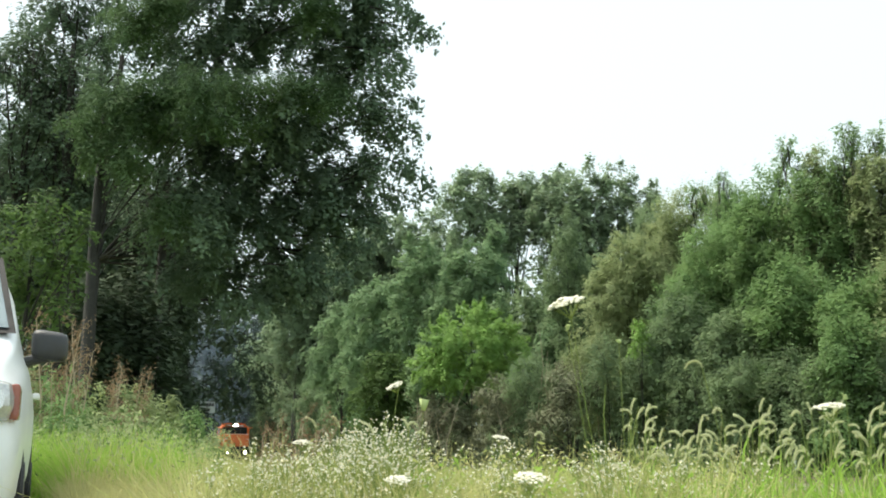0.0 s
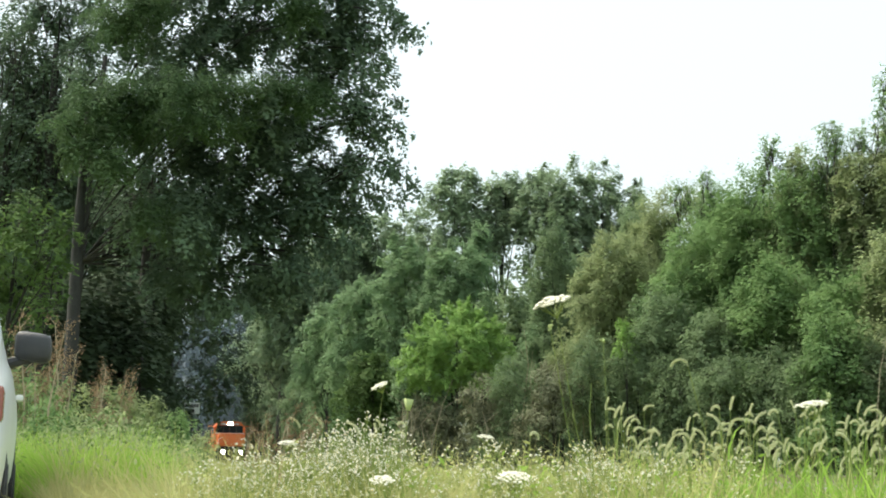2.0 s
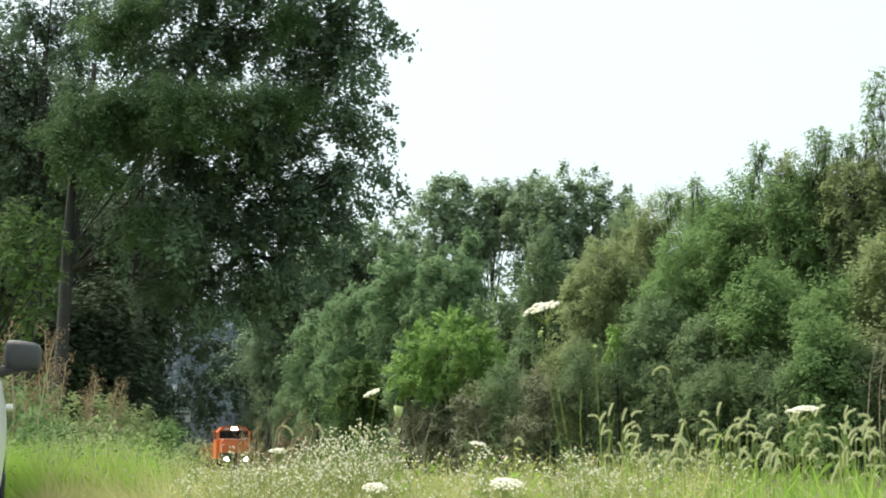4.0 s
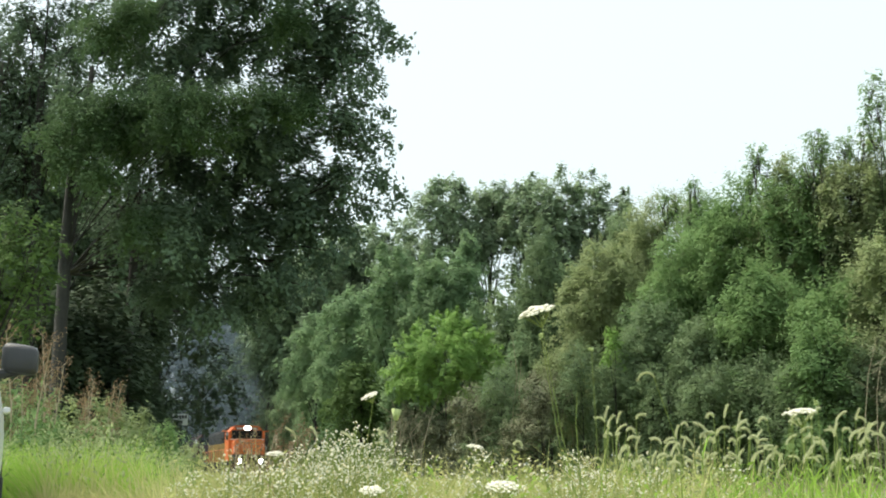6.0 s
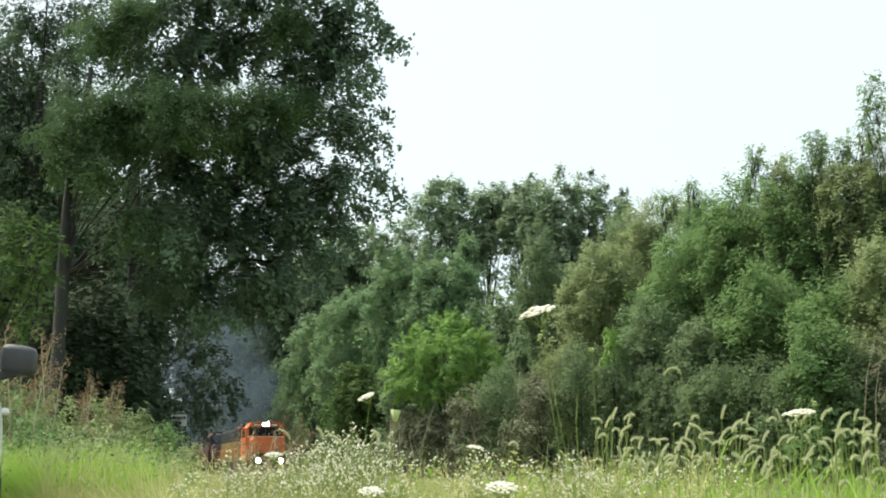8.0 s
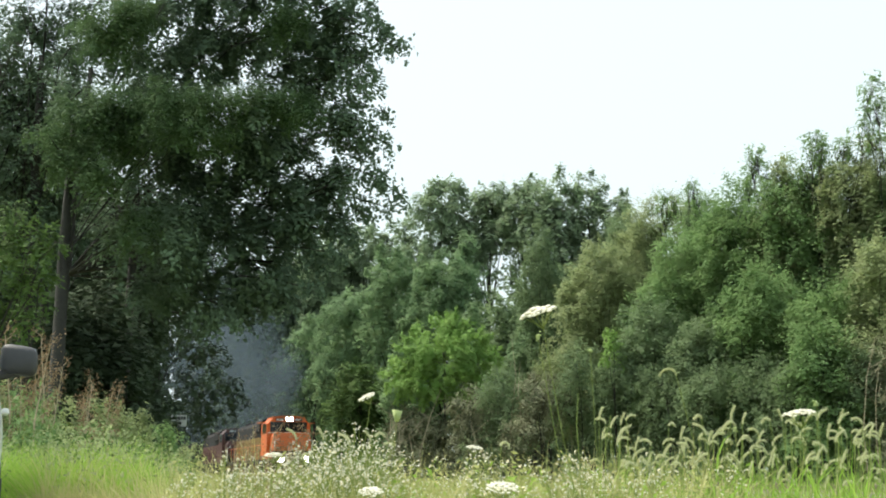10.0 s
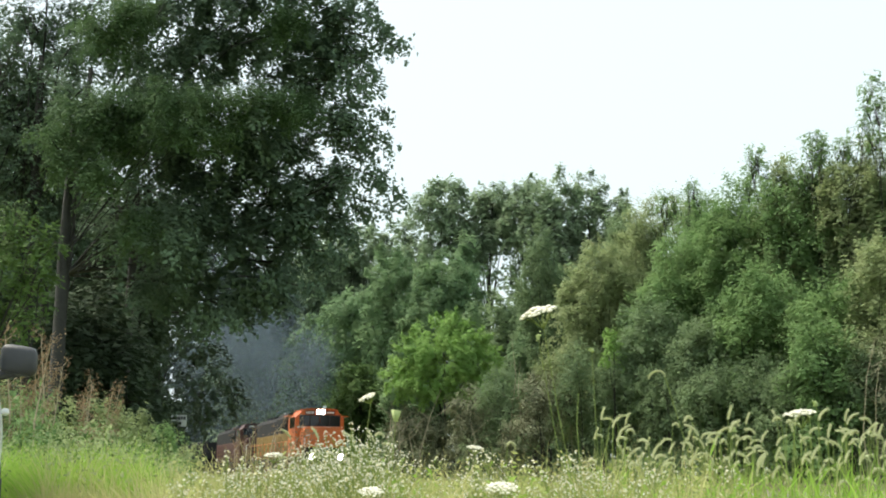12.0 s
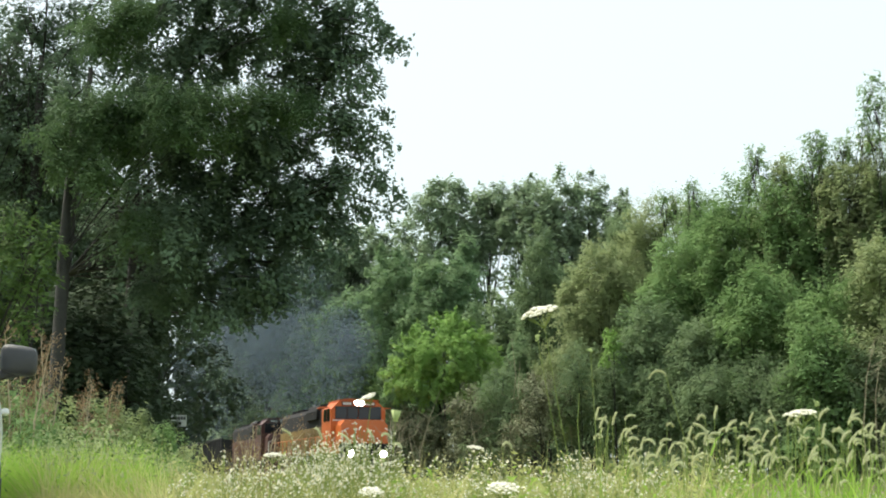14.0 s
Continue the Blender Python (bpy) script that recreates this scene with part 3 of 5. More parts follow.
# ---- things on the line ----
def wheelset(parent, y):
    bm = bmesh.new()
    for sx in (-0.75, 0.75):
        rod(bm, (sx - 0.065, 0, 0), (sx + 0.065, 0, 0), 0.5, 20)
        rod(bm, (sx - 0.08 * (1 if sx > 0 else -1), 0, 0), (sx - 0.04 * (1 if sx > 0 else -1), 0, 0), 0.54, 20)
    rod(bm, (-0.75, 0, 0), (0.75, 0, 0), 0.09, 10)
    ob = part("wheelset", bm, GRIME, parent)
    ob.location = (0, y, 0.5)
    return ob


def truck(parent, y, span=2.74):
    bm = bmesh.new()
    for sx in (-1, 1):
        prism_y = [(y - span / 2 - 0.4, 0.55), (y - span / 2 + 0.3, 0.35), (y + span / 2 - 0.3, 0.35), (y + span / 2 + 0.4, 0.55), (y + span / 2 + 0.4, 0.8), (y - span / 2 - 0.4, 0.8)]
        a = [bm.verts.new((sx * 1.0, q, z)) for q, z in prism_y]
        b = [bm.verts.new((sx * 1.16, q, z)) for q, z in prism_y]
        bm.faces.new(a), bm.faces.new(b[::-1])
        for i in range(6):
            bm.faces.new((a[i], b[i], b[(i + 1) % 6], a[(i + 1) % 6]))
        for q in (y - span / 2, y + span / 2):
            box(bm, min(sx * 1.12, sx * 1.28), max(sx * 1.12, sx * 1.28), q - 0.16, q + 0.16, 0.38, 0.68, 0.02)
        for k in (-0.25, 0, 0.25):
            rod(bm, (sx * 1.08, y + k, 0.6), (sx * 1.08, y + k, 1.0), 0.09, 8)
    box(bm, -1.05, 1.05, y - 0.3, y + 0.3, 0.55, 0.98)
    bmesh.ops.recalc_face_normals(bm, faces=bm.faces)
    part("truck", bm, GRIME, parent)
    return [wheelset(parent, y + d) for d in ((-span / 2, 0, span / 2) if span > 3 else (-span / 2, span / 2))]


WHEELS = []


def locomotive(label, cab_mat, flank_mat, lit):
    """A road-switcher: front at y = 0, the rail's top at z = 0, the hood running back along +y."""
    ob = holder("locomotive", track_pose(150), label, "locomotive", "train")
    part("frame", box(bmesh.new(), -1.5, 1.5, 0.9, 21.6, 1.12, 1.42, 0.03), BLACK, ob)
    bm = bmesh.new()
    prism(bm, [(-1.5, 0.32), (1.5, 0.32), (1.5, 1.95), (-1.5, 1.95)], 0.72, 0.86)
    part("pilot", bm, BLACK, ob)
    bm = bmesh.new()
    a = [bm.verts.new(q) for q in ((-1.45, 0.7, 0.9), (0, 0.35, 0.9), (1.45, 0.7, 0.9), (-1.45, 0.45, 0.15), (0, 0.05, 0.15), (1.45, 0.45, 0.15))]
    bm.faces.new((a[0], a[3], a[4], a[1])), bm.faces.new((a[1], a[4], a[5], a[2]))
    bmesh.ops.solidify(bm, geom=bm.faces[:], thickness=0.05)
    part("plow", bm, BLACK, ob)
    bm = rod(bmesh.new(), (0, -0.1, 0.85), (0, 0.75, 0.85), 0.1, 8)
    box(bm, -0.16, 0.16, -0.25, 0.05, 0.7, 1.0, 0.03)
    part("coupler", bm, GRIME, ob)
    # wide nose with bevelled shoulders
    bm = prism(bmesh.new(), [(-1.3, 1.42), (1.3, 1.42), (1.3, 2.95), (1.08, 3.22), (-1.08, 3.22), (-1.3, 2.95)], 1.0, 3.0)
    for v in bm.verts:
        if v.co.y < 1.5 and v.co.z > 2:
            v.co.y += (v.co.z - 2) * 0.32
    part("nose", bm, cab_mat, ob)
    part("nose_door", box(bmesh.new(), -1.0, -0.42, 0.985, 1.02, 1.5, 2.3, 0.01), cab_mat, ob)
    # cab with sloping roof sides
    bm = prism(bmesh.new(), [(-1.55, 1.42), (1.55, 1.42), (1.55, 3.85), (1.1, 4.3), (0.55, 4.38), (-0.55, 4.38), (-1.1, 4.3), (-1.55, 3.85)], 2.7, 5.0)
    part("cab", bm, cab_mat, ob)
    part("cab_roof", prism(bmesh.new(), [(-1.14, 4.31), (-0.57, 4.385), (0.57, 4.385), (1.14, 4.31), (1.14, 4.36), (0.57, 4.43), (-0.57, 4.43), (-1.14, 4.36)], 2.62, 5.05), cab_mat, ob)
    for x0, x1 in ((-1.28, -0.66), (-0.6, -0.04), (0.04, 0.6), (0.66, 1.28)):
        w = part("windscreen", box(bmesh.new(), x0, x1, 2.67, 2.71, 3.34, 3.98, 0.01), WINDOW, ob)
        part("gasket", box(bmesh.new(), x0 - 0.035, x1 + 0.035, 2.685, 2.705, 3.305, 4.015, 0.008), RUBBER, w)
    for sx in (-1, 1):
        for y0, y1 in ((3.0, 3.65), (3.8, 4.5)):
            part("side_window", box(bmesh.new(), min(sx * 1.54, sx * 1.565), max(sx * 1.54, sx * 1.565), y0, y1, 3.2, 3.9, 0.008), WINDOW, ob)
        box_b = box(bmesh.new(), min(sx * 1.56, sx * 1.95), max(sx * 1.56, sx * 1.95), 3.0, 4.6, 3.95, 4.0, 0.01)
        part("sunshade", box_b, cab_mat, ob)
        nb = part("number_board", box(bmesh.new(), min(sx * 0.35, sx * 0.95), max(sx * 0.35, sx * 0.95), 2.64, 2.72, 4.06, 4.27, 0.02), INK, ob)
        bm = bmesh.new()
        for k in range(4):
            box(bm, sx * 0.65 - 0.24 + k * 0.125, sx * 0.65 - 0.15 + k * 0.125, 2.632, 2.642, 4.1, 4.23)
        tagged(part("number_board", bm, BOARD, nb), kind="stuff")
    part("stripe", box(bmesh.new(), -1.45, 1.45, 2.682, 2.698, 3.215, 3.285, 0.004), BOARD if lit else cab_mat, ob, "cream line under the windscreen" if lit else "")
    part("anticlimber", box(bmesh.new(), -1.25, 1.25, 0.5, 0.8, 1.62, 1.8, 0.03), BLACK, ob)
    # hood
    bm = prism(bmesh.new(), [(-0.95, 3.1), (0.95, 3.1), (0.95, 4.0), (0.7, 4.28), (-0.7, 4.28), (-0.95, 4.0)], 5.0, 20.8)
    part("hood_top", bm, BLACK, ob)
    bm = bmesh.new()
    box(bm, -0.96, 0.96, 5.0, 20.85, 1.42, 3.098, 0.02)
    part("hood_flank", bm, flank_mat, ob)
    for i in range(15):
        for sx in (-1, 1):
            part("hood_door", box(bmesh.new(), min(sx * 0.955, sx * 0.985), max(sx * 0.955, sx * 0.985), 5.4 + i * 1.02, 6.32 + i * 1.02, 1.6, 2.95, 0.01), flank_mat, ob)
    part("blower_duct", prism(bmesh.new(), [(-1.35, 1.42), (-0.955, 1.42), (-0.955, 2.5), (-1.2, 2.5), (-1.35, 2.2)], 5.2, 8.2), flank_mat, ob)
    part("brake_blister", prism(bmesh.new(), [(-1.12, 3.55), (1.12, 3.55), (1.12, 4.05), (0.85, 4.42), (-0.85, 4.42), (-1.12, 4.05)], 8.4, 11.6), BLACK, ob)
    for y in (8.9, 10.0, 11.0, 16.4, 17.9, 19.3):
        part("roof_fan", rod(bmesh.new(), (0, y, 4.25), (0, y, 4.52), 0.48, 18), BLACK, ob)
    part("exhaust_stack", box(bmesh.new(), -0.25, 0.25, 7.2, 7.9, 4.25, 4.62, 0.03), GRIME, ob)
    part("air_horn", rod(bmesh.new(), (0.35, 3.3, 4.52), (0.35, 2.9, 4.52), 0.05, 8, 0.12), CHROME, ob)
    bm = rod(bmesh.new(), (-0.4, 12.4, 4.2), (-0.4, 12.4, 4.62), 0.09, 10)
    part("beacon", bm, BOARD, ob)
    part("fuel_tank", prism(bmesh.new(), [(-1.4, 1.1), (1.4, 1.1), (1.4, 0.65), (1.1, 0.35), (-1.1, 0.35), (-1.4, 0.65)], 7.4, 14.0), BLACK, ob)
    # railings
    for sx in (-1.47, 1.47):
        for i in range(11):
            y = 5.6 + i * 1.45
            part("stanchion", rod(bmesh.new(), (sx, y, 1.42), (sx, y, 2.45), 0.022, 6), cab_mat, ob)
        part("handrail", rod(bmesh.new(), (sx, 5.3, 2.45), (sx, 21.2, 2.45), 0.02, 6), cab_mat, ob)
    for sx in (-1.35, 1.35):
        part("grab_rail", tube(bmesh.new(), [(sx, 0.74, 1.2), (sx, 0.72, 2.6), (sx * 0.75, 0.74, 2.75)], [0.022] * 3, 6), BOARD, ob)
        for k in range(3):
            part("step", box(bmesh.new(), min(sx, sx * 0.78), max(sx, sx * 0.78), 0.9, 1.2, 0.4 + 0.3 * k, 0.44 + 0.3 * k), BLACK, ob)
    # lamps
    for x, z, y in ((-0.13, 4.2, 2.6), (0.13, 4.2, 2.6), (-0.88, 1.38, 0.72), (0.88, 1.38, 0.72)):
        h = part("headlight", rod(bmesh.new(), (x, y - 0.1, z), (x, y + 0.08, z), 0.21 if z < 2 else 0.165, 16), BLACK, ob, "round lamp housing")
        part("lamp_glass", rod(bmesh.new(), (x, y - 0.115, z), (x, y - 0.101, z), 0.19 if z < 2 else 0.15, 16), LAMP if lit else LENS, h, "glaring white lit lamp" if lit else "unlit clear lamp glass")
    sets = truck(ob, 4.0, 4.1) + truck(ob, 17.6, 4.1)
    if lit:
        WHEELS.extend(sets)
    return ob


def hopper(label):
    """An open hopper wagon: front at y = 0."""
    ob = holder("hopper_wagon", track_pose(190), label, "railway wagon", "train")
    bm = bmesh.new()
    for sx in (-1, 1):
        box(bm, min(sx * 1.44, sx * 1.5), max(sx * 1.44, sx * 1.5), 0.6, 14.6, 1.3, 3.45)
    box(bm, -1.44, 1.44, 0.6, 0.68, 1.9, 3.45), box(bm, -1.44, 1.44, 14.52, 14.6, 1.9, 3.45)
    box(bm, -1.44, 1.44, 0.68, 14.52, 1.3, 1.4)
    part("body", bm, HOPPER, ob)
    for sx in (-1, 1):
        for i in range(12):
            part("side_rib", box(bmesh.new(), min(sx * 1.502, sx * 1.6), max(sx * 1.502, sx * 1.6), 0.8 + i * 1.22, 0.92 + i * 1.22, 1.3, 3.4, 0.01), HOPPER, ob)
        part("top_rail", box(bmesh.new(), min(sx * 1.42, sx * 1.58), max(sx * 1.42, sx * 1.58), 0.55, 14.65, 3.45, 3.58, 0.02), HOPPER, ob)
    part("centre_sill", box(bmesh.new(), -0.3, 0.3, 0.1, 15.1, 0.95, 1.3), GRIME, ob)
    part("load", box(bmesh.new(), -1.4, 1.4, 0.75, 14.45, 2.6, 3.3, 0.3), HOPPER, ob, "heap of coal")
    truck(ob, 2.2, 1.7), truck(ob, 13.0, 1.7)
    return ob


lead = locomotive("orange and black road-switcher locomotive with lit headlights hauling the train", ORANGE, YELLOW, True)
second = locomotive("maroon trailing locomotive with a black roof", MAROON, MAROON, False)
first_wagon = hopper("black open hopper wagon loaded with coal")
WAGONS = [first_wagon] + [copy_thing(first_wagon, track_pose(210)) for _ in range(4)]


def smoke_puff(seed, r, count):
    """A drift of soot flakes, thick in the middle and thinning outward."""
    rng = np.random.default_rng(seed)
    c = rng.normal(size=(9, 3)) * np.array((0.6, 0.6, 1.35)) * r
    at = c[rng.integers(0, 9, count)] + rng.normal(size=(count, 3)) * r * np.array((0.45, 0.45, 0.7))
    v, f = blades_of(rng, at, 0.12, 0.0, 0.9, corners=3)
    return sheet("exhaust_smoke", v, f, SMOKE)


PUFFS = []
for i in range(11):
    puff = smoke_puff(300 + i, 1.3 + 0.24 * i, int(2900 * (1.3 + 0.24 * i) ** 2))
    tagged(puff, "thin blue-grey diesel exhaust drifting over the train", "smoke", "exhaust smoke", kind="stuff")
    PUFFS.append(puff)


def line_sign():
    # Brought nearer and scaled down to hold its place in the camera's view.
    ob = holder("line_sign", pose(-0.215 * 50.0, 50.0, 0, 0, 0, 4), "small white railway sign board on a post", "sign")
    part("post", rod(bmesh.new(), (0, 0.03, -0.1), (0, 0.03, 3.1), 0.035, 8), GRIME, ob)
    b = part("board", box(bmesh.new(), -0.31, 0.31, -0.02, 0.0, 2.58, 3.05, 0.01), BOARD, ob)
    for z, n, w in ((2.86, 5, 0.085), (2.65, 2, 0.085)):
        for k in range(n):
            x = (k - (n - 1) / 2) * 0.112
            part("letter_bar", box(bmesh.new(), x - w / 2, x + w / 2, -0.026, -0.021, z, z + 0.125), INK, b)


line_sign()


# ---- the white minivan ----
def minivan():
    """Front bumper at y = 0, tail along +y, its left side at +x."""
    ob = holder("minivan", pose(-2.82, 4.85, 0, 0, 0, 19.0), "white minivan parked in the grass with dark grey mirrors", "car")
    # stations: y, half width, sill, shoulder height, top height, half width of the top
    st = [(0.00, 0.66, 0.30, 0.60, 0.68, 0.58), (0.06, 0.90, 0.24, 0.68, 0.80, 0.70), (0.22, 0.965, 0.22, 0.80, 0.92, 0.78), (0.55, 0.98, 0.22, 0.89, 1.01, 0.84),
          (0.90, 0.98, 0.22, 0.96, 1.09, 0.86), (1.10, 0.985, 0.24, 1.03, 1.18, 0.90), (1.36, 0.985, 0.24, 1.07, 1.34, 0.89), (1.75, 0.985, 0.24, 1.10, 1.57, 0.84),
          (2.15, 0.985, 0.24, 1.10, 1.72, 0.79), (2.60, 0.985, 0.24, 1.08, 1.755, 0.74), (3.60, 0.985, 0.24, 1.08, 1.765, 0.74), (4.60, 0.97, 0.25, 1.08, 1.73, 0.72),
          (4.95, 0.94, 0.28, 1.08, 1.62, 0.66), (5.10, 0.86, 0.34, 1.0, 1.2, 0.6)]
    bm = bmesh.new()
    rings = []
    for y, hw, sill, sh, top, tw in st:
        half = [(0, sill), (hw * 0.8, sill), (hw * 0.97, sill + 0.05), (hw * 0.995, sill + (sh - sill) * 0.45), (hw, sill + (sh - sill) * 0.75),
                (hw * 0.975, sh - 0.03), (hw * 0.94, sh + 0.01), (tw + (hw * 0.92 - tw) * 0.45, sh + (top - sh) * 0.55), (tw, top - (top - sh) * 0.08), (tw * 0.8, top), (0, top + 0.015)]
        ring = [bm.verts.new((x, y, z)) for x, z in half] + [bm.verts.new((-x, y, z)) for x, z in half[-2:0:-1]]
        rings.append(ring)
    n = len(rings[0])
    for a, b in zip(rings, rings[1:]):
        for k in range(n):
            bm.faces.new((a[k], a[(k + 1) % n], b[(k + 1) % n], b[k]))
    bm.faces.new(rings[0][::-1]), bm.faces.new(rings[-1])
    bmesh.ops.recalc_face_normals(bm, faces=bm.faces)
    body = part("body", bm, WHITE, ob, smooth=True)
    sub = body.modifiers.new("round", "SUBSURF")
    sub.levels = sub.render_levels = 1

    def pane(name, corners, mat, parent, lift=0.012, label=""):
        b = bmesh.new()
        vs = [b.verts.new(Vector(c)) for c in corners]
        f = b.faces.new(vs)
        bmesh.ops.solidify(b, geom=[f], thickness=lift)
        return part(name, b, mat, parent, label)

    glass = pane("windscreen", [(-0.855, 1.13, 1.228), (0.855, 1.13, 1.228), (0.725, 2.08, 1.735), (-0.725, 2.08, 1.735)], CAR_GLASS, ob, 0.02, "windscreen with the sky's reflection put into its pale colour")
    pane("trim", [(-0.85, 1.10, 1.19), (0.85, 1.10, 1.19), (0.84, 1.14, 1.212), (-0.84, 1.14, 1.212)], RUBBER, glass, 0.02)
    pane("border", [(-0.895, 1.09, 1.195), (0.895, 1.09, 1.195), (0.76, 2.12, 1.744), (-0.76, 2.12, 1.744)], RUBBER, glass, 0.012, "black border of the windscreen")
    for s in (-1, 1):
        for y0, y1 in ((1.95, 2.75), (2.85, 3.75), (3.85, 4.65)):
            pane("side_window", [(s * 0.955, y0, 1.12), (s * 0.955, y1, 1.12), (s * 0.83, y1 - 0.03, 1.6), (s * 0.83, y0 + (0.2 if y0 < 2 else 0.03), 1.6)], CAR_GLASS, ob)
        # lamp cluster: clear lens with a red outer marker
        x0, x1 = sorted((s * 0.56, s * 0.935))
        lamp = part("headlight", box(bmesh.new(), x0, x1, 0.065, 0.4, 0.71, 0.90, 0.075), LENS, ob, "clear headlight cluster with a red marker")
        part("bulb", rod(bmesh.new(), (s * 0.84, 0.05, 0.81), (s * 0.84, 0.12, 0.81), 0.06, 16), CHROME, lamp)
        x0, x1 = sorted((s * 0.915, s * 0.958))
        part("marker_lens", box(bmesh.new(), x0, x1, 0.15, 0.44, 0.725, 0.885, 0.02), RED_LENS, lamp)
        # mirror: rounded shell on a foot
        bm = bmesh.new()
        bmesh.ops.create_uvsphere(bm, u_segments=20, v_segments=12, radius=1.0)
        for v in bm.verts:
            q = v.co
            e = 0.45
            v.co = Vector((math.copysign(abs(q.x) ** e, q.x) * 0.098, math.copysign(abs(q.y) ** 0.8, q.y) * 0.075, math.copysign(abs(q.z) ** e, q.z) * 0.082))
            v.co.z += v.co.x * s * -0.12
        bmesh.ops.translate(bm, verts=bm.verts, vec=(s * 1.062, 1.55, 1.178))
        mirror = part("wing_mirror", bm, PLASTIC, ob, "dark grey textured mirror housing", True)
        part("mirror_foot", tube(bmesh.new(), [(s * 0.9, 1.56, 1.075), (s * 0.98, 1.55, 1.10), (s * 1.06, 1.55, 1.115)], [0.03, 0.028, 0.024], 8), PLASTIC, mirror)
        part("mirror_glass", box(bmesh.new(), s * 1.07 - 0.08, s * 1.07 + 0.08, 1.618, 1.63, 1.12, 1.25, 0.005), CHROME, mirror)
        part("door_handle", box(bmesh.new(), min(s * 0.975, s * 1.02), max(s * 0.975, s * 1.02), 2.45, 2.65, 0.93, 0.965, 0.012), WHITE, ob)
        for y in (0.98, 4.05):
            w = part("wheel", rod(bmesh.new(), (s * 0.76, y, 0.335), (s * 0.975, y, 0.335), 0.325, 28), RUBBER, ob)
            part("rim", rod(bmesh.new(), (s * 0.965, y, 0.335), (s * 0.985, y, 0.335), 0.21, 20), PLASTIC, w)
            # Solid black disc: the shade in the wheel well, added as a part.
            bm = rod(bmesh.new(), (s * 0.9, y, 0.36), (s * 0.97, y, 0.36), 0.37, 28)
            part("arch_shade", bm, RUBBER, ob)
    part("grille", box(bmesh.new(), -0.48, 0.48, -0.012, 0.1, 0.62, 0.78, 0.02), PLASTIC, ob)
    part("lower_intake", box(bmesh.new(), -0.5, 0.5, -0.01, 0.1, 0.3, 0.42, 0.02), PLASTIC, ob)
    part("bumper_seam", box(bmesh.new(), -0.9, 0.9, 0.17, 0.176, 0.56, 0.566), PLASTIC, ob)
    for z in (0.66, 0.70, 0.74):
        part("grille_bar", box(bmesh.new(), -0.46, 0.46, -0.02, 0.0, z - 0.008, z + 0.008), CHROME, ob)
    part("number_plate", box(bmesh.new(), -0.155, 0.155, -0.03, -0.005, 0.46, 0.57, 0.005), BOARD, ob)
    part("wiper", rod(bmesh.new(), (-0.4, 1.13, 1.225), (0.45, 1.24, 1.285), 0.008, 6), RUBBER, ob)
    return ob


minivan()


# ---- meadow ----
def blade_strip(rng, base, height, width, lean):
    """Bent grass blades: three joined quads each, arched over to one side."""
    n = len(base)
    a = rng.uniform(0, math.tau, n)
    away = np.stack((np.cos(a), np.sin(a), np.zeros(n)), axis=1)
    face = rng.uniform(-0.9, 0.9, n)
    side = np.stack((np.cos(face), np.sin(face), np.zeros(n)), axis=1)
    rows = []
    steps = ((0.0, 0.8), (0.4, 1.0), (0.75, 0.7), (1.0, 0.08)) if n < 9000 else ((0.0, 0.8), (0.55, 1.0), (1.0, 0.08))
    for f, w in steps:
        c = base + away * (lean * height * f ** 2.2)[:, None] + np.array((0, 0, 1.0)) * (height * (f - 0.25 * lean * f ** 3))[:, None]
        s = side * (width * w * 0.5)[:, None]
        rows += [c - s, c + s]
    v = np.stack(rows, axis=1).reshape(-1, 3)
    k = np.arange(n)[:, None] * 2 * len(steps)
    q = np.concatenate([k + np.array((2 * j, 2 * j + 1, 2 * j + 3, 2 * j + 2)) for j in range(len(steps) - 1)])
    return v, q


def grass(name, label, seed, count, y0, y1, px0, px1, low, high, width, mat, lean=0.45, skip=None, taper=None):
    """A stretch of grass between two distances and two bearings from the camera, fitted to its view (slopes x to y)."""
    rng = np.random.default_rng(seed)
    y = rng.uniform(y0, y1, count)
    x = y * rng.uniform(px0, px1, count)
    near = 3.5 if y1 < 7 else 0.9
    patch = np.array([noise.noise(Vector((a * near, b * 0.5, seed))) for a, b in zip(x, y)])
    h = (low + (high - low) * rng.beta(1.6, 1.8, count)) * (1 + (0.36 if y1 < 7 else 0.26) * patch)
    if taper:
        h = h * (1 - 0.52 * np.clip((x / y - taper[0]) / (taper[1] - taper[0]), 0, 1))
    keep = np.ones(count, bool) if skip is None else ~skip(x, y)
    base = np.stack((x, y, np.full(count, -0.06)), axis=1)[keep]
    v, q = blade_strip(rng, base, h[keep], width * rng.uniform(0.6, 1.4, keep.sum()), lean * rng.uniform(0.2, 1.6, keep.sum()))
    return tagged(sheet(name, v, q, mat), label, "grass", kind="stuff")


def under_car(x, y):
    c, s = math.cos(radians(19.0)), math.sin(radians(19.0))
    u, w = (x + 2.82) * c + (y - 4.85) * s, -(x + 2.82) * s + (y - 4.85) * c
    return (abs(u) < 1.25) & (w > -0.15) & (w < 5.3)


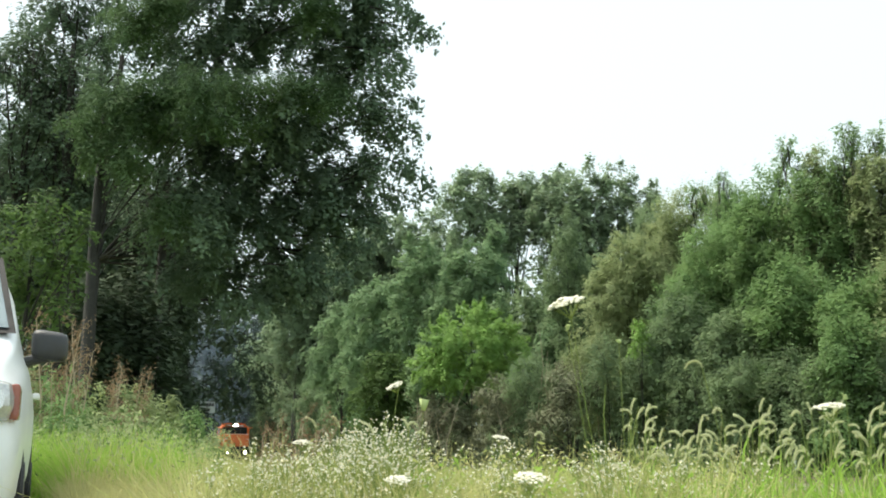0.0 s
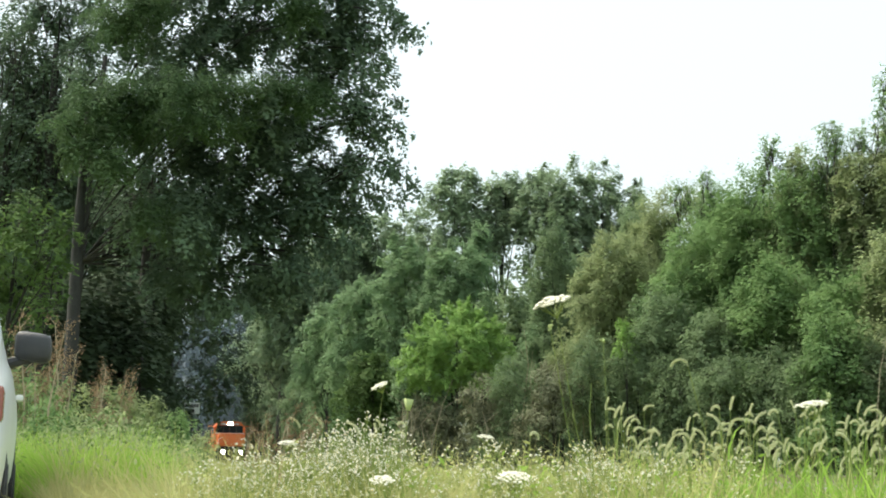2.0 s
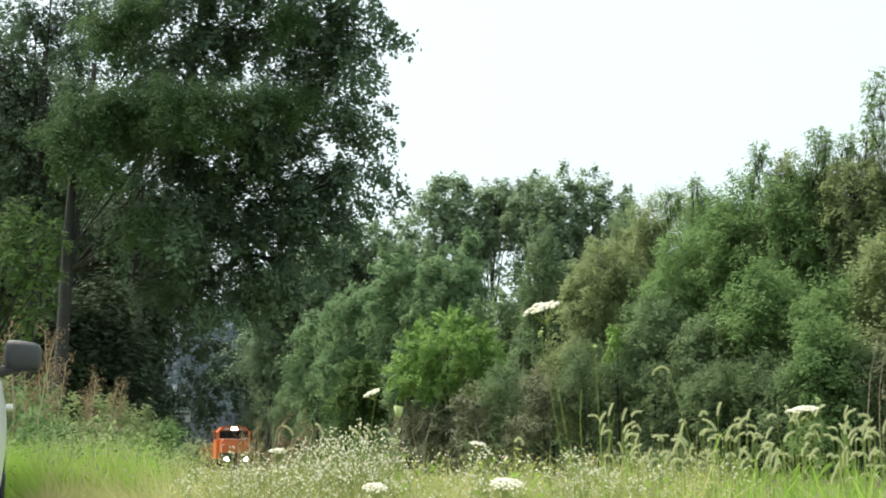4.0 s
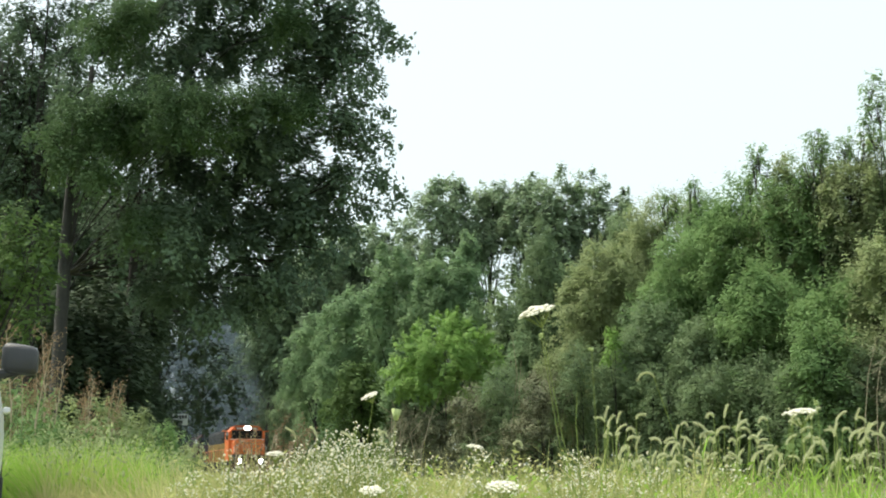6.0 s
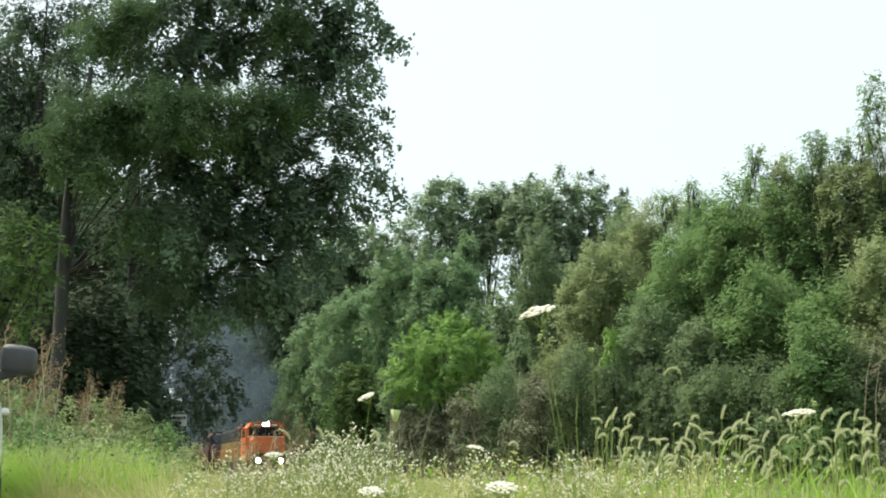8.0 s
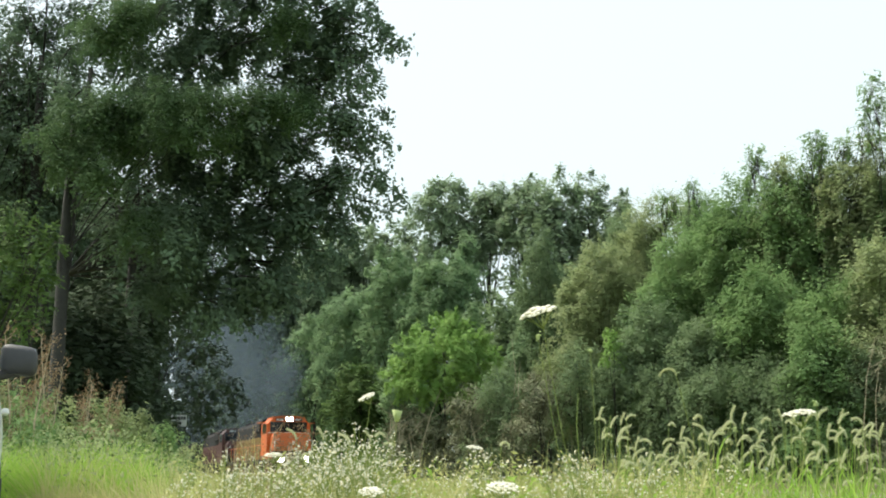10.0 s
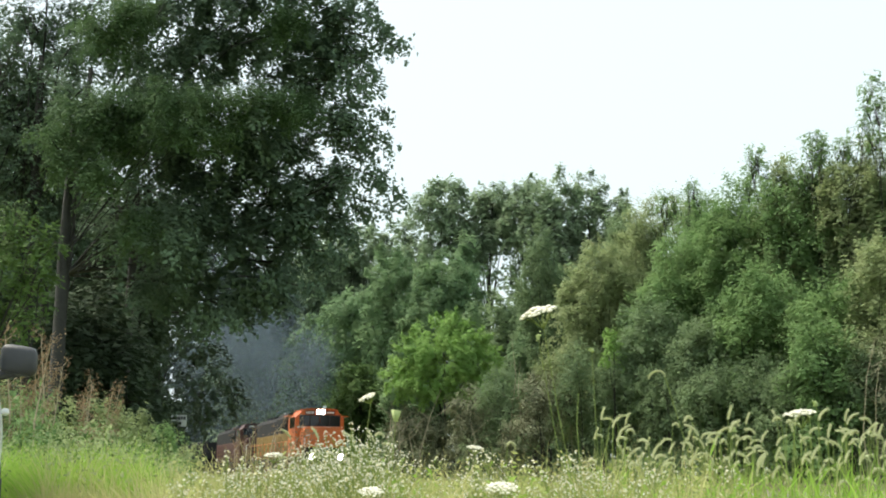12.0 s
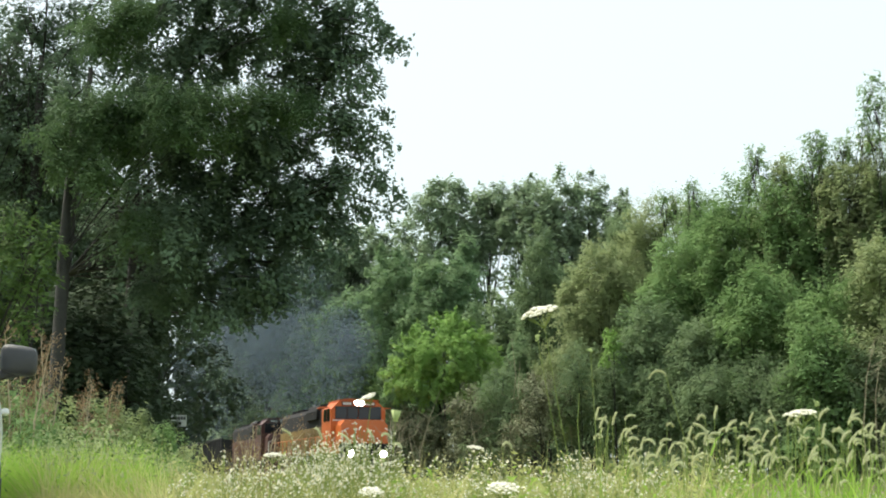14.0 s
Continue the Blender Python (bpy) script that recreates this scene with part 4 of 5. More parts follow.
def build_grass():
    grass("lush_grass", "lush bright green meadow grass", 401, 36000, 9.14, 16.5, -0.44, -0.191, 0.50, 0.98, 0.011, LUSH, 0.45, under_car, (-0.260, -0.191))
    grass("lush_grass", "lush bright green meadow grass", 402, 13000, 15.8, 27.4, -0.44, -0.205, 0.75, 1.3, 0.014, LUSH, 0.4, under_car, (-0.260, -0.191))
    grass("pale_grass", "short pale grass along the meadow", 403, 18000, 5.2, 9.5, -0.426, -0.164, 0.38, 0.56, 0.007, STRAW, 0.4, under_car)
    grass("meadow_grass", "mixed seeding grass over the bank", 409, 14000, 9, 20, -0.44, -0.180, 0.55, 1.02, 0.007, GRASS, 0.4, under_car, (-0.260, -0.191))
    grass("dry_grass", "straw-coloured stalks over the bank", 410, 5000, 8, 18, -0.44, -0.166, 0.5, 0.98, 0.005, STRAW, 0.3, under_car, (-0.260, -0.191))
    grass("meadow_grass", "tall mixed meadow grass in front of the flowers", 404, 6200, 3.17, 6.7, -0.246, 0.393, 0.28, 0.73, 0.0055, GRASS, 0.7, lambda x, y: under_car(x, y) | ((x / y > 0.17) & (np.sin(x * 37 + y * 53) > -0.2)))
    grass("meadow_grass", "tall lush grass blades among the foxtails", 405, 1500, 3.53, 5.78, 0.12, 0.393, 0.46, 0.74, 0.0075, LUSH, 0.5)
    grass("dry_grass", "straw-coloured dry stalks in the meadow", 406, 7000, 3.29, 6.09, -0.23, 0.393, 0.45, 0.72, 0.004, STRAW, 0.4, lambda x, y: (x / y > 0.2) & (np.sin(x * 41 + y * 29) > -0.2))
    grass("meadow_grass", "tall mixed meadow grass towards the line", 407, 15000, 6.7, 36.6, -0.213, 0.426, 0.42, 0.66, 0.02, GRASS, 0.4, under_car, (0.08, 0.16))
    grass("meadow_grass", "rough grass along the railway", 408, 14000, 36.6, 63.4, -0.263, -0.0329, 0.4, 0.9, 0.04, GRASS, 0.4)


    # small-leaved herbs that break up the grass
    for seed, count, y0, y1, s0, s1, z0, z1, leaf, mat in ((420, 7000, 8.8, 17, -0.40, -0.205, 0.35, 0.90, 0.045, OLIVE), (421, 5000, 9, 20, -0.40, -0.198, 0.40, 0.95, 0.05, WALNUT),
                                                           (422, 7000, 3.7, 6.4, -0.221, 0.22, 0.25, 0.56, 0.022, GRASS), (423, 1600, 3.8, 6.4, -0.066, 0.26, 0.25, 0.54, 0.03, LUSH), (424, 2600, 3.8, 6.6, -0.221, 0.25, 0.3, 0.60, 0.016, STRAW)):
        rng = np.random.default_rng(seed)
        y = rng.uniform(y0, y1, count // 9)
        x = y * rng.uniform(s0, s1, count // 9)
        keep = ~under_car(x, y)
        x, y = x[keep], y[keep]
        h = rng.uniform(z0, z1, len(x)) * (1 - 0.35 * np.clip((x / y - -0.260) / 0.07, 0, 1) if y0 > 8 else 1)
        at = np.repeat(np.stack((x, y, h), axis=1), 9, axis=0)
        at += rng.normal(size=at.shape) * np.array((leaf, leaf, leaf * 1.6))
        v, q = blades_of(rng, at, leaf, 0.5, 0.4)
        tagged(sheet("meadow_herbs", v, q, mat), "small-leaved green herbs among the grass", "herbs", kind="stuff")


build_grass()


def stalk_bm(pts, r0, r1, n=5):
    k = len(pts)
    return tube(bmesh.new(), pts, [r0 + (r1 - r0) * i / (k - 1) for i in range(k)], n)


def foxtail(height, droop, seed, m, label, blades=2, bow=0.0):
    """A foxtail grass stalk with its bristly nodding head and long leaves."""
    rng = np.random.default_rng(seed)
    ob = holder("foxtail_grass", m, label, "grass", "foxtail grasses")
    head = (0.078 if bow else 0.054) * rng.uniform(0.75, 1.2)
    s = rng.choice((-1, 1)) if abs(droop) < 9 else math.copysign(1, droop)
    droop = abs(droop) % 9
    lean = bow or rng.normal() * 0.05
    pts = [Vector((lean * height * f * f, 0, height * f)) for f in (0, 0.35, 0.7, 1.0)]
    part("stalk", stalk_bm(pts, 0.0022, 0.0013), STEM, ob)
    # spine of the head, curling over
    spine, p, a = [], pts[-1].copy(), 0.15
    steps = 12
    for i in range(steps + 1):
        spine.append(p.copy())
        p = p + Vector((s * math.sin(a), 0.15 * math.sin(a), math.cos(a))) * head / steps
        a += droop / steps * (1.6 - i / steps)
    rads = [0.0029 * math.sin(math.pi * (0.12 + 0.80 * i / steps)) ** 0.6 + 0.0008 for i in range(steps + 1)]
    hd = part("seed_head", tube(bmesh.new(), spine, rads, 7), SEED, ob, smooth=True)
    n = 260
    f = rng.uniform(0, steps - 0.01, n)
    i = f.astype(int)
    sp = np.array(spine)
    c = sp[i] + (sp[i + 1] - sp[i]) * (f - i)[:, None]
    d = unit(sp[i + 1] - sp[i])
    o = unit(np.cross(d, rng.normal(size=(n, 3))))
    way = unit(o + d * 0.9)
    base = c + o * 0.004
    w = np.cross(way, d) * 0.0006
    tip = base + way * rng.uniform(0.004, 0.0075, n)[:, None]
    v = np.stack((base - w, base + w, tip + w * 0.3, tip - w * 0.3), axis=1).reshape(-1, 3)
    tagged(sheet("bristles", v, np.arange(n * 4).reshape(n, 4), SEED, hd), kind="stuff")
    for k in range(blades):
        z = height * rng.uniform(0.25, 0.7)
        v, q = blade_strip(rng, np.array([[0, 0, z]]), np.array([rng.uniform(0.12, 0.24)]), np.array([0.008]), np.array([rng.uniform(0.6, 1.3)]))
        sheet("leaf_blade", v, q, LUSH, ob)
    return ob


FOXTAILS = []


def build_foxtails():
    rng = np.random.default_rng(77)
    label = "green foxtail grass stalk with a nodding bristly head"
    proto = [foxtail(0.72 + 0.02 * k, d, 700 + k, pose(0.61, 4.26 + 0.1 * k, -0.05), label) for k, d in enumerate((2.0, 1.1, 2.5, 0.6, 1.6, 0.3))]
    FOXTAILS.extend(proto)
    for i in range(150):
        y = rng.uniform(4.0, 5.2)
        slope = 0.117 + 0.245 * rng.uniform(0, 1) ** 0.85
        rise = 0.056 - 0.048 * rng.uniform(0, 1) - max(0, 0.167 - slope) * 0.25 - (0.017 if i % 3 == 0 else 0)
        src = proto[i % 6]
        want = 0.55 + rise * y
        h = 0.72 + 0.02 * (i % 6)
        ob = copy_thing(src, pose(slope * y, y, min(want - h - 0.03, 0.0), 0, 0, rng.uniform(-25, 25) + (180 if rng.uniform() < 0.35 else 0)))
        FOXTAILS.append(ob)
    # a few that stand among the white flowers
    for i in range(10):
        y, slope = rng.uniform(4.3, 5.2), rng.uniform(-0.15, -0.03)
        want = 0.55 + rng.uniform(0.015, 0.045) * y
        FOXTAILS.append(copy_thing(proto[i % 6], pose(slope * y, y, want - 0.75 - 0.02 * (i % 6), 0, 0, rng.uniform(-30, 30) + 180 * (i % 2))))
    FOXTAILS.append(foxtail(0.72, 11.9, 781, pose(0.050 * 4.2, 4.2, 0.55 + 0.025 * 4.2 - 0.72), "foxtail grass stalk arched right over", 1))
    # the tall one that sways over the rest
    return foxtail(0.93, -11.4, 790, pose(0.94, 4.26, -0.03), "tall lone foxtail stalk nodding above the grass", 2, -0.135)


TALL = build_foxtails()


def umbel(bm, c, r, tilt, rng, dome=0.25, florets=46):
    """A flat head of many small white florets."""
    for i in range(florets):
        f = math.sqrt((i + 0.5) / florets)
        a = i * 2.39996
        q = Vector((f * r * math.cos(a), f * r * math.sin(a), dome * r * (1 - f * f) + rng.normal() * 0.04 * r))
        q = Euler(tilt).to_matrix() @ q + c
        k = r * rng.uniform(0.12, 0.19)
        bmesh.ops.create_icosphere(bm, subdivisions=1, radius=k, matrix=Matrix.Translation(q) @ Euler(tilt).to_matrix().to_4x4() @ Matrix.Diagonal((1, 1, 0.5, 1)))


def wild_carrot(label, x, y, z, r, tilt, seed, bend=0.1, bud=False, closed=False):
    """A wild carrot: slim branching stem, rays, and the white head (or a closed pale bud)."""
    rng = np.random.default_rng(seed)
    ob = holder("wild_carrot", pose(x + bend, y, -0.05), label, "flower", "wild carrots")
    c = Vector((-bend, 0, z + 0.05))
    hub = c - Euler(tilt).to_matrix() @ Vector((0, 0, r * (0.9 if not bud else 0.3)))
    pts = [Vector((0, 0, 0)), Vector((rng.normal() * 0.01, 0, z * 0.45)), Vector((-bend * 0.55, 0, z * 0.75)), hub]
    part("stem", stalk_bm(pts, 0.0015, 0.0009), STEM, ob)
    bm = bmesh.new()
    if closed:
        bmesh.ops.create_cone(bm, cap_ends=True, segments=14, radius1=r * 0.35, radius2=r, depth=r * 2.2, matrix=Matrix.Translation(c) @ Euler(tilt).to_matrix().to_4x4())
        for v in bm.verts:
            v.co += Vector(rng.normal(size=3)) * r * 0.06
        part("bud", bm, PALE, ob, "closed pale green flower bud", True)
    elif bud:
        for i in range(16):
            q = c + Vector(rng.normal(size=3)) * r * 0.5
            bmesh.ops.create_icosphere(bm, subdivisions=1, radius=r * 0.4, matrix=Matrix.Translation(q))
        tagged(part("bud", bm, PALE, ob, "small round pale bud"), kind="stuff")
    else:
        umbel(bm, c, r, tilt, rng)
        tagged(part("flower_head", bm, PETAL, ob, "flat white umbel of tiny florets"), kind="stuff")
        bm = bmesh.new()
        for i in range(12):
            a = i * math.tau / 12
            e = c + Euler(tilt).to_matrix() @ Vector((r * 0.75 * math.cos(a), r * 0.75 * math.sin(a), -0.1 * r))
            tube(bm, [hub, e], [0.0012, 0.0007], 4)
        tagged(part("umbel_spray", bm, STEM, ob), kind="stuff")
    if seed % 2:
        h = pts[2]
        part("side_branch", stalk_bm([pts[1], h + Vector((0.03 + 0.02 * rng.uniform(), 0, 0.0)), h + Vector((0.05, 0, 0.08))], 0.0016, 0.001), STEM, ob)
    return ob


CARROTS = []


def build_carrots():
    big = "white wild carrot flower on a tall thin stem"
    CARROTS.append(wild_carrot(big, 0.26, 3.28927, 0.99, 0.050, (0.15, -0.36, 0.2), 801, 0.12))
    CARROTS.append(wild_carrot(big, 1.10, 3.77657, 0.74, 0.050, (0.1, -0.12, 0), 802, -0.03))
    CARROTS.append(wild_carrot(big, -0.24, 3.89839, 0.80, 0.028, (0.25, -0.45, 0), 803, -0.04))
    CARROTS.append(wild_carrot(big, 0.10, 3.89839, 0.64, 0.027, (0.1, 0.12, 0), 804, 0.02))
    CARROTS.append(wild_carrot(big, -0.20, 3.41109, 0.51, 0.034, (0.3, 0, 0), 805, 0.0))
    CARROTS.append(wild_carrot(big, 0.17, 3.53292, 0.52, 0.045, (0.3, 0, 0), 806, 0.0))
    CARROTS.append(wild_carrot(big, -0.55, 4.02022, 0.62, 0.03, (0.15, 0, 0), 807, 0.0))
    CARROTS.append(wild_carrot("wild carrot with a closed pale green bud", -0.14, 3.65474, 0.73, 0.015, (0, 0.08, 0), 808, -0.03, closed=True))
    for i, (x, y, z) in enumerate(((0.48, 3.89839, 0.95), (0.27, 3.41109, 0.94), (1.19, 3.89839, 0.78), (1.01, 4.26387, 0.71))):
        CARROTS.append(wild_carrot("thin wild carrot stem with a small round bud", x, y, z, 0.008, (0, 0, 0), 809 + i, 0.10 if i == 1 else 0.02, bud=True))


build_carrots()


def daisy_mesh(seed):
    """A fleabane blossom: thin white rays round a yellow disc."""
    rng = np.random.default_rng(seed)
    n = 18
    v, q = [], []
    for i in range(n):
        a = i * math.tau / n + rng.normal() * 0.06
        r = 0.0052 * rng.uniform(0.85, 1.1)
        d, s = np.array((math.cos(a), math.sin(a), 0)), np.array((-math.sin(a), math.cos(a), 0))
        lift = np.array((0, 0, 0.002 * rng.uniform(0, 1.5)))
        v += [d * 0.002 - s * 0.0006, d * 0.002 + s * 0.0006, d * r + s * 0.0013 + lift, d * r - s * 0.0013 + lift]
        q.append([4 * i, 4 * i + 1, 4 * i + 2, 4 * i + 3])
    me = bpy.data.meshes.new("blossom")
    me.from_pydata([tuple(p) for p in v], [], q)
    me.materials.append(PETAL)
    disc = bpy.data.meshes.new("disc")
    bm = bmesh.new()
    bmesh.ops.create_icosphere(bm, subdivisions=1, radius=0.0024, matrix=Matrix.Diagonal((1, 1, 0.6, 1)))
    bm.to_mesh(disc)
    bm.free()
    disc.materials.append(DISC)
    return me, disc


def fleabane(seed, blossoms, height, spread, m):
    """A branching fleabane plant with its small daisies."""
    rng = np.random.default_rng(seed)
    ob = holder("fleabane_plant", m, "bushy wild fleabane covered in small white daisies", "flower", "fleabane plants")
    bm = bmesh.new()
    fork = Vector((0, 0, height * 0.7))
    tube(bm, [Vector((0, 0, 0)), Vector((0.01, 0, height * 0.3)), fork], [0.003, 0.0026, 0.002], 5)
    heads = []
    for i in range(blossoms):
        e = Vector((rng.normal() * spread, rng.normal() * spread, height * rng.uniform(0.78, 1.0)))
        k = fork.lerp(e, 0.5) + Vector((0, 0, -0.02))
        st = Vector((0, 0, height * rng.uniform(0.6, 0.74)))
        tube(bm, [st, k, e], [0.0013, 0.001, 0.0007], 4)
        heads.append(e)
    # tight bunches of smaller, half-open heads on short side stalks
    tv, tq = [], []
    for e in heads:
        for k in range(3):
            c = e + Vector((rng.normal() * 0.014, rng.normal() * 0.014, -abs(rng.normal()) * 0.016))
            tube(bm, [e - Vector((0, 0, 0.045)), c], [0.0007, 0.0005], 3)
            m3 = Euler((rng.uniform(0.1, 1.3), rng.uniform(-0.6, 0.6), rng.uniform(0, 6.28))).to_matrix()
            r, b0 = 0.0036 * rng.uniform(0.7, 1.3), len(tv)
            for j in range(6):
                a = j * math.tau / 6
                tv.append(tuple(c + m3 @ Vector((r * math.cos(a), r * math.sin(a), 0.0016 + 0.001 * (j % 2)))))
            tv.append(tuple(c + m3 @ Vector((0, 0, -0.002))))
            tq += [(b0 + j, b0 + (j + 1) % 6, b0 + 6) for j in range(6)]
    part("stem", bm, STEM, ob)
    tagged(sheet("flower_spray", tv, tq, PETAL, ob), kind="stuff")
    at = np.stack([np.array((rng.normal() * 0.025, rng.normal() * 0.025, height * rng.uniform(0.1, 0.75))) for _ in range(26)])
    v, q = blades_of(rng, at, 0.05, 0.4, 0.22)
    tagged(sheet("leaves", v, q, GRASS, ob), kind="stuff")
    meshes = [daisy_mesh(seed + k) for k in range(2)]
    for i, e in enumerate(heads):
        me, disc = meshes[i % 2]
        b = new("blossom", me)
        b.parent = ob
        b.matrix_basis = Matrix.Translation(e) @ pose(0, 0, 0, rng.uniform(5, 75), rng.uniform(-35, 35), rng.uniform(0, 360)) 
        d = new("disc", disc)
        d.parent = b
    return ob


FLOWERS = []


def build_fleabane():
    rng = np.random.default_rng(91)
    protos = [fleabane(900 + k, 11 + 2 * k, 0.84, 0.045 + 0.008 * k, pose(-0.36 - 0.07 * k, 4.26 + 0.15 * k, -0.16)) for k in range(4)]
    # slopes x to y and the height of the tops, thickest where the train goes by
    for i in range(140):
        y = rng.uniform(3.6, 5.3)
        if i < 62:
            slope = rng.normal(-0.082, 0.04)
            rise = 0.05 - abs(slope - -0.072) * 0.42 - 0.035 * rng.uniform(0, 1)
        else:
            slope = rng.uniform(-0.221, 0.245)
            rise = -0.003 + 0.030 * rng.uniform(0, 1) ** 1.5
            if i % 3:
                slope = (0.048, 0.118, 0.160, -0.148)[i // 3 % 4] + rng.normal() * 0.017
        want = 0.55 + rise * y
        FLOWERS.append(copy_thing(protos[i % 4], pose(slope * y, y, min(want - 0.84, 0.0), 0, 0, rng.uniform(0, 360))))
    FLOWERS.extend(protos)


build_fleabane()


def tall_weed(seed, height, m, label, k=1.0):
    """A rank weed gone to seed: woody stalk, short side branches, rusty seed sprays and a few leaves."""
    rng = np.random.default_rng(seed)
    ob = holder("tall_weed", m, label, "weed", "tall weeds")
    bm = bmesh.new()
    tip = Vector((rng.normal() * 0.08, rng.normal() * 0.08, height))
    mid = Vector((rng.normal() * 0.03, 0, height * 0.5))
    tube(bm, [Vector((0, 0, 0)), mid, tip], [0.015 * k, 0.012 * k, 0.004 * k], 6)
    at, green = [], []
    for i in range(11):
        f = 0.45 + 0.55 * i / 10
        s = mid.lerp(tip, (f - 0.5) * 2) if f > 0.5 else mid
        a = rng.uniform(0, math.tau)
        e = s + Vector((math.cos(a), math.sin(a), 1.0)) * rng.uniform(0.08, 0.2) * (1.2 - 0.5 * f) * k
        tube(bm, [s, s.lerp(e, 0.5), e], [0.004 * k, 0.003 * k, 0.0015 * k], 4)
        at.append(np.array(e) + rng.normal(size=(36, 3)) * np.array((0.035, 0.035, 0.06)) * k)
    for i in range(30):
        green.append(np.array(mid * (2 * rng.uniform(0.05, 0.7))) + rng.normal(size=3) * np.array((0.09, 0.09, 0.04)) * k)
    part("stalk", bm, TWIG, ob)
    v, q = blades_of(rng, np.concatenate(at), 0.026 * k, 0.2, 0.6)
    tagged(sheet("seed_spray", v, q, RUST, ob), kind="stuff")
    v, q = blades_of(rng, np.array(green), 0.13 * k, 0.3, 0.25)
    tagged(sheet("leaves", v, q, MIXED, ob), kind="stuff")
    return ob


def build_weeds():
    rng = np.random.default_rng(55)
    label = "tall rust-brown weed gone to seed"
    protos = [tall_weed(950 + k, 1.9, pose(-5.4 - 0.3 * k, 16.5, 0), label) for k in range(3)]
    for i in range(11):
        y = rng.uniform(14.6, 20.7)
        slope = -0.385 + 0.135 * rng.uniform(0, 1) ** 1.3
        want = 0.55 + (0.119 - max(0, slope - -0.330) * 0.75 - 0.035 * rng.uniform(0, 1)) * y
        copy_thing(protos[i % 3], pose(slope * y, y, want - 1.9, 0, 0, rng.uniform(0, 360)))
    # slim reddish docks among the white flowers
    for i in range(9):
        y, slope = rng.uniform(4.3, 5.2), rng.uniform(-0.182, -0.135)
        want = 0.55 + rng.uniform(0.018, 0.036) * y
        tall_weed(990 + i, want + 0.05, pose(slope * y, y, -0.05), "slim dock stalk with dull red seeds", 0.34)
    # leafy weeds along the top of the bank
    for i, (x, y, top, half) in enumerate(((-6.37, 18.27, 1.92, 0.59), (-5.88, 18.88, 1.88, 0.53), (-5.61, 20.1, 1.92, 0.51), (-5.50, 21.93, 1.77, 0.51), (-5.48, 24.36, 1.62, 0.47), (-5.77, 28.02, 1.37, 0.47), (-5.21, 15.84, 1.37, 0.44), (-6.35, 17.05, 1.99, 0.47))):
        simple_tree("rank green weeds with narrow leaves on the bank", x, y, top, half * 1.2, 0.1, OLIVE if i % 2 or i == 2 else MIXED, 0.075, 970 + i, name="weed_clump", category="weeds",
                    group="weeds on the bank", trunk=0.012, clump=0.2, per_clump=24, density=0.9, twigs=10, fork=0.1, slim=0.3, n=8, flat=0.9)
    for i in range(12):
        y = rng.uniform(12, 20)
        slope = rng.uniform(-0.32, -0.207)
        top = rng.uniform(0.72, 1.0) * (1.0 if slope < -0.248 else 0.85)
        simple_tree("leafy green weed standing in the meadow grass", slope * y, y, top, rng.uniform(0.14, 0.3), 0.2, (OLIVE, WALNUT)[i % 2], 0.06, 1040 + i, name="leafy_weed", category="weeds",
                    group="weeds in the meadow", trunk=0.006, clump=0.09, per_clump=16, density=0.6, twigs=5, fork=0.2, slim=0.35, n=7, flat=0.9)
    stems = [(-0.66, 36.6, 3.13), (-0.86, 37.8, 2.43), (3.43, 61, 7.39), (3.99, 61, 6.26), (-1.60, 36.6, 2.62), (6.30, 60, 4.78), (15.14, 44, 5.49), (15.90, 45, 4.76)]
    stems += [(rng.uniform(-2.2, 1.6), rng.uniform(38, 44), rng.uniform(2.2, 3.6)) for _ in range(4)]
    for i, (x, y, top) in enumerate(stems):
        rng2 = np.random.default_rng(1000 + i)
        ob = holder("bare_stem", pose(x, y, 0), "thin bare dead stem standing in the brush", "twig", "bare stems")
        pts = [Vector((rng2.normal() * 0.3 * f * f, 0, top * f)) for f in (0, 0.4, 0.75, 1)]
        part("stem", tube(bmesh.new(), pts, [y / 2600, y / 2900, y / 3800, y / 8000], 5), TWIG, ob)
        for k2 in range(3):
            s = pts[1].lerp(pts[3], rng2.uniform(0.2, 0.8))
            part("twig", tube(bmesh.new(), [s, s + Vector((rng2.normal() * 0.5, 0, 0.5))], [y / 4500, y / 12000], 4), TWIG, ob)


build_weeds()


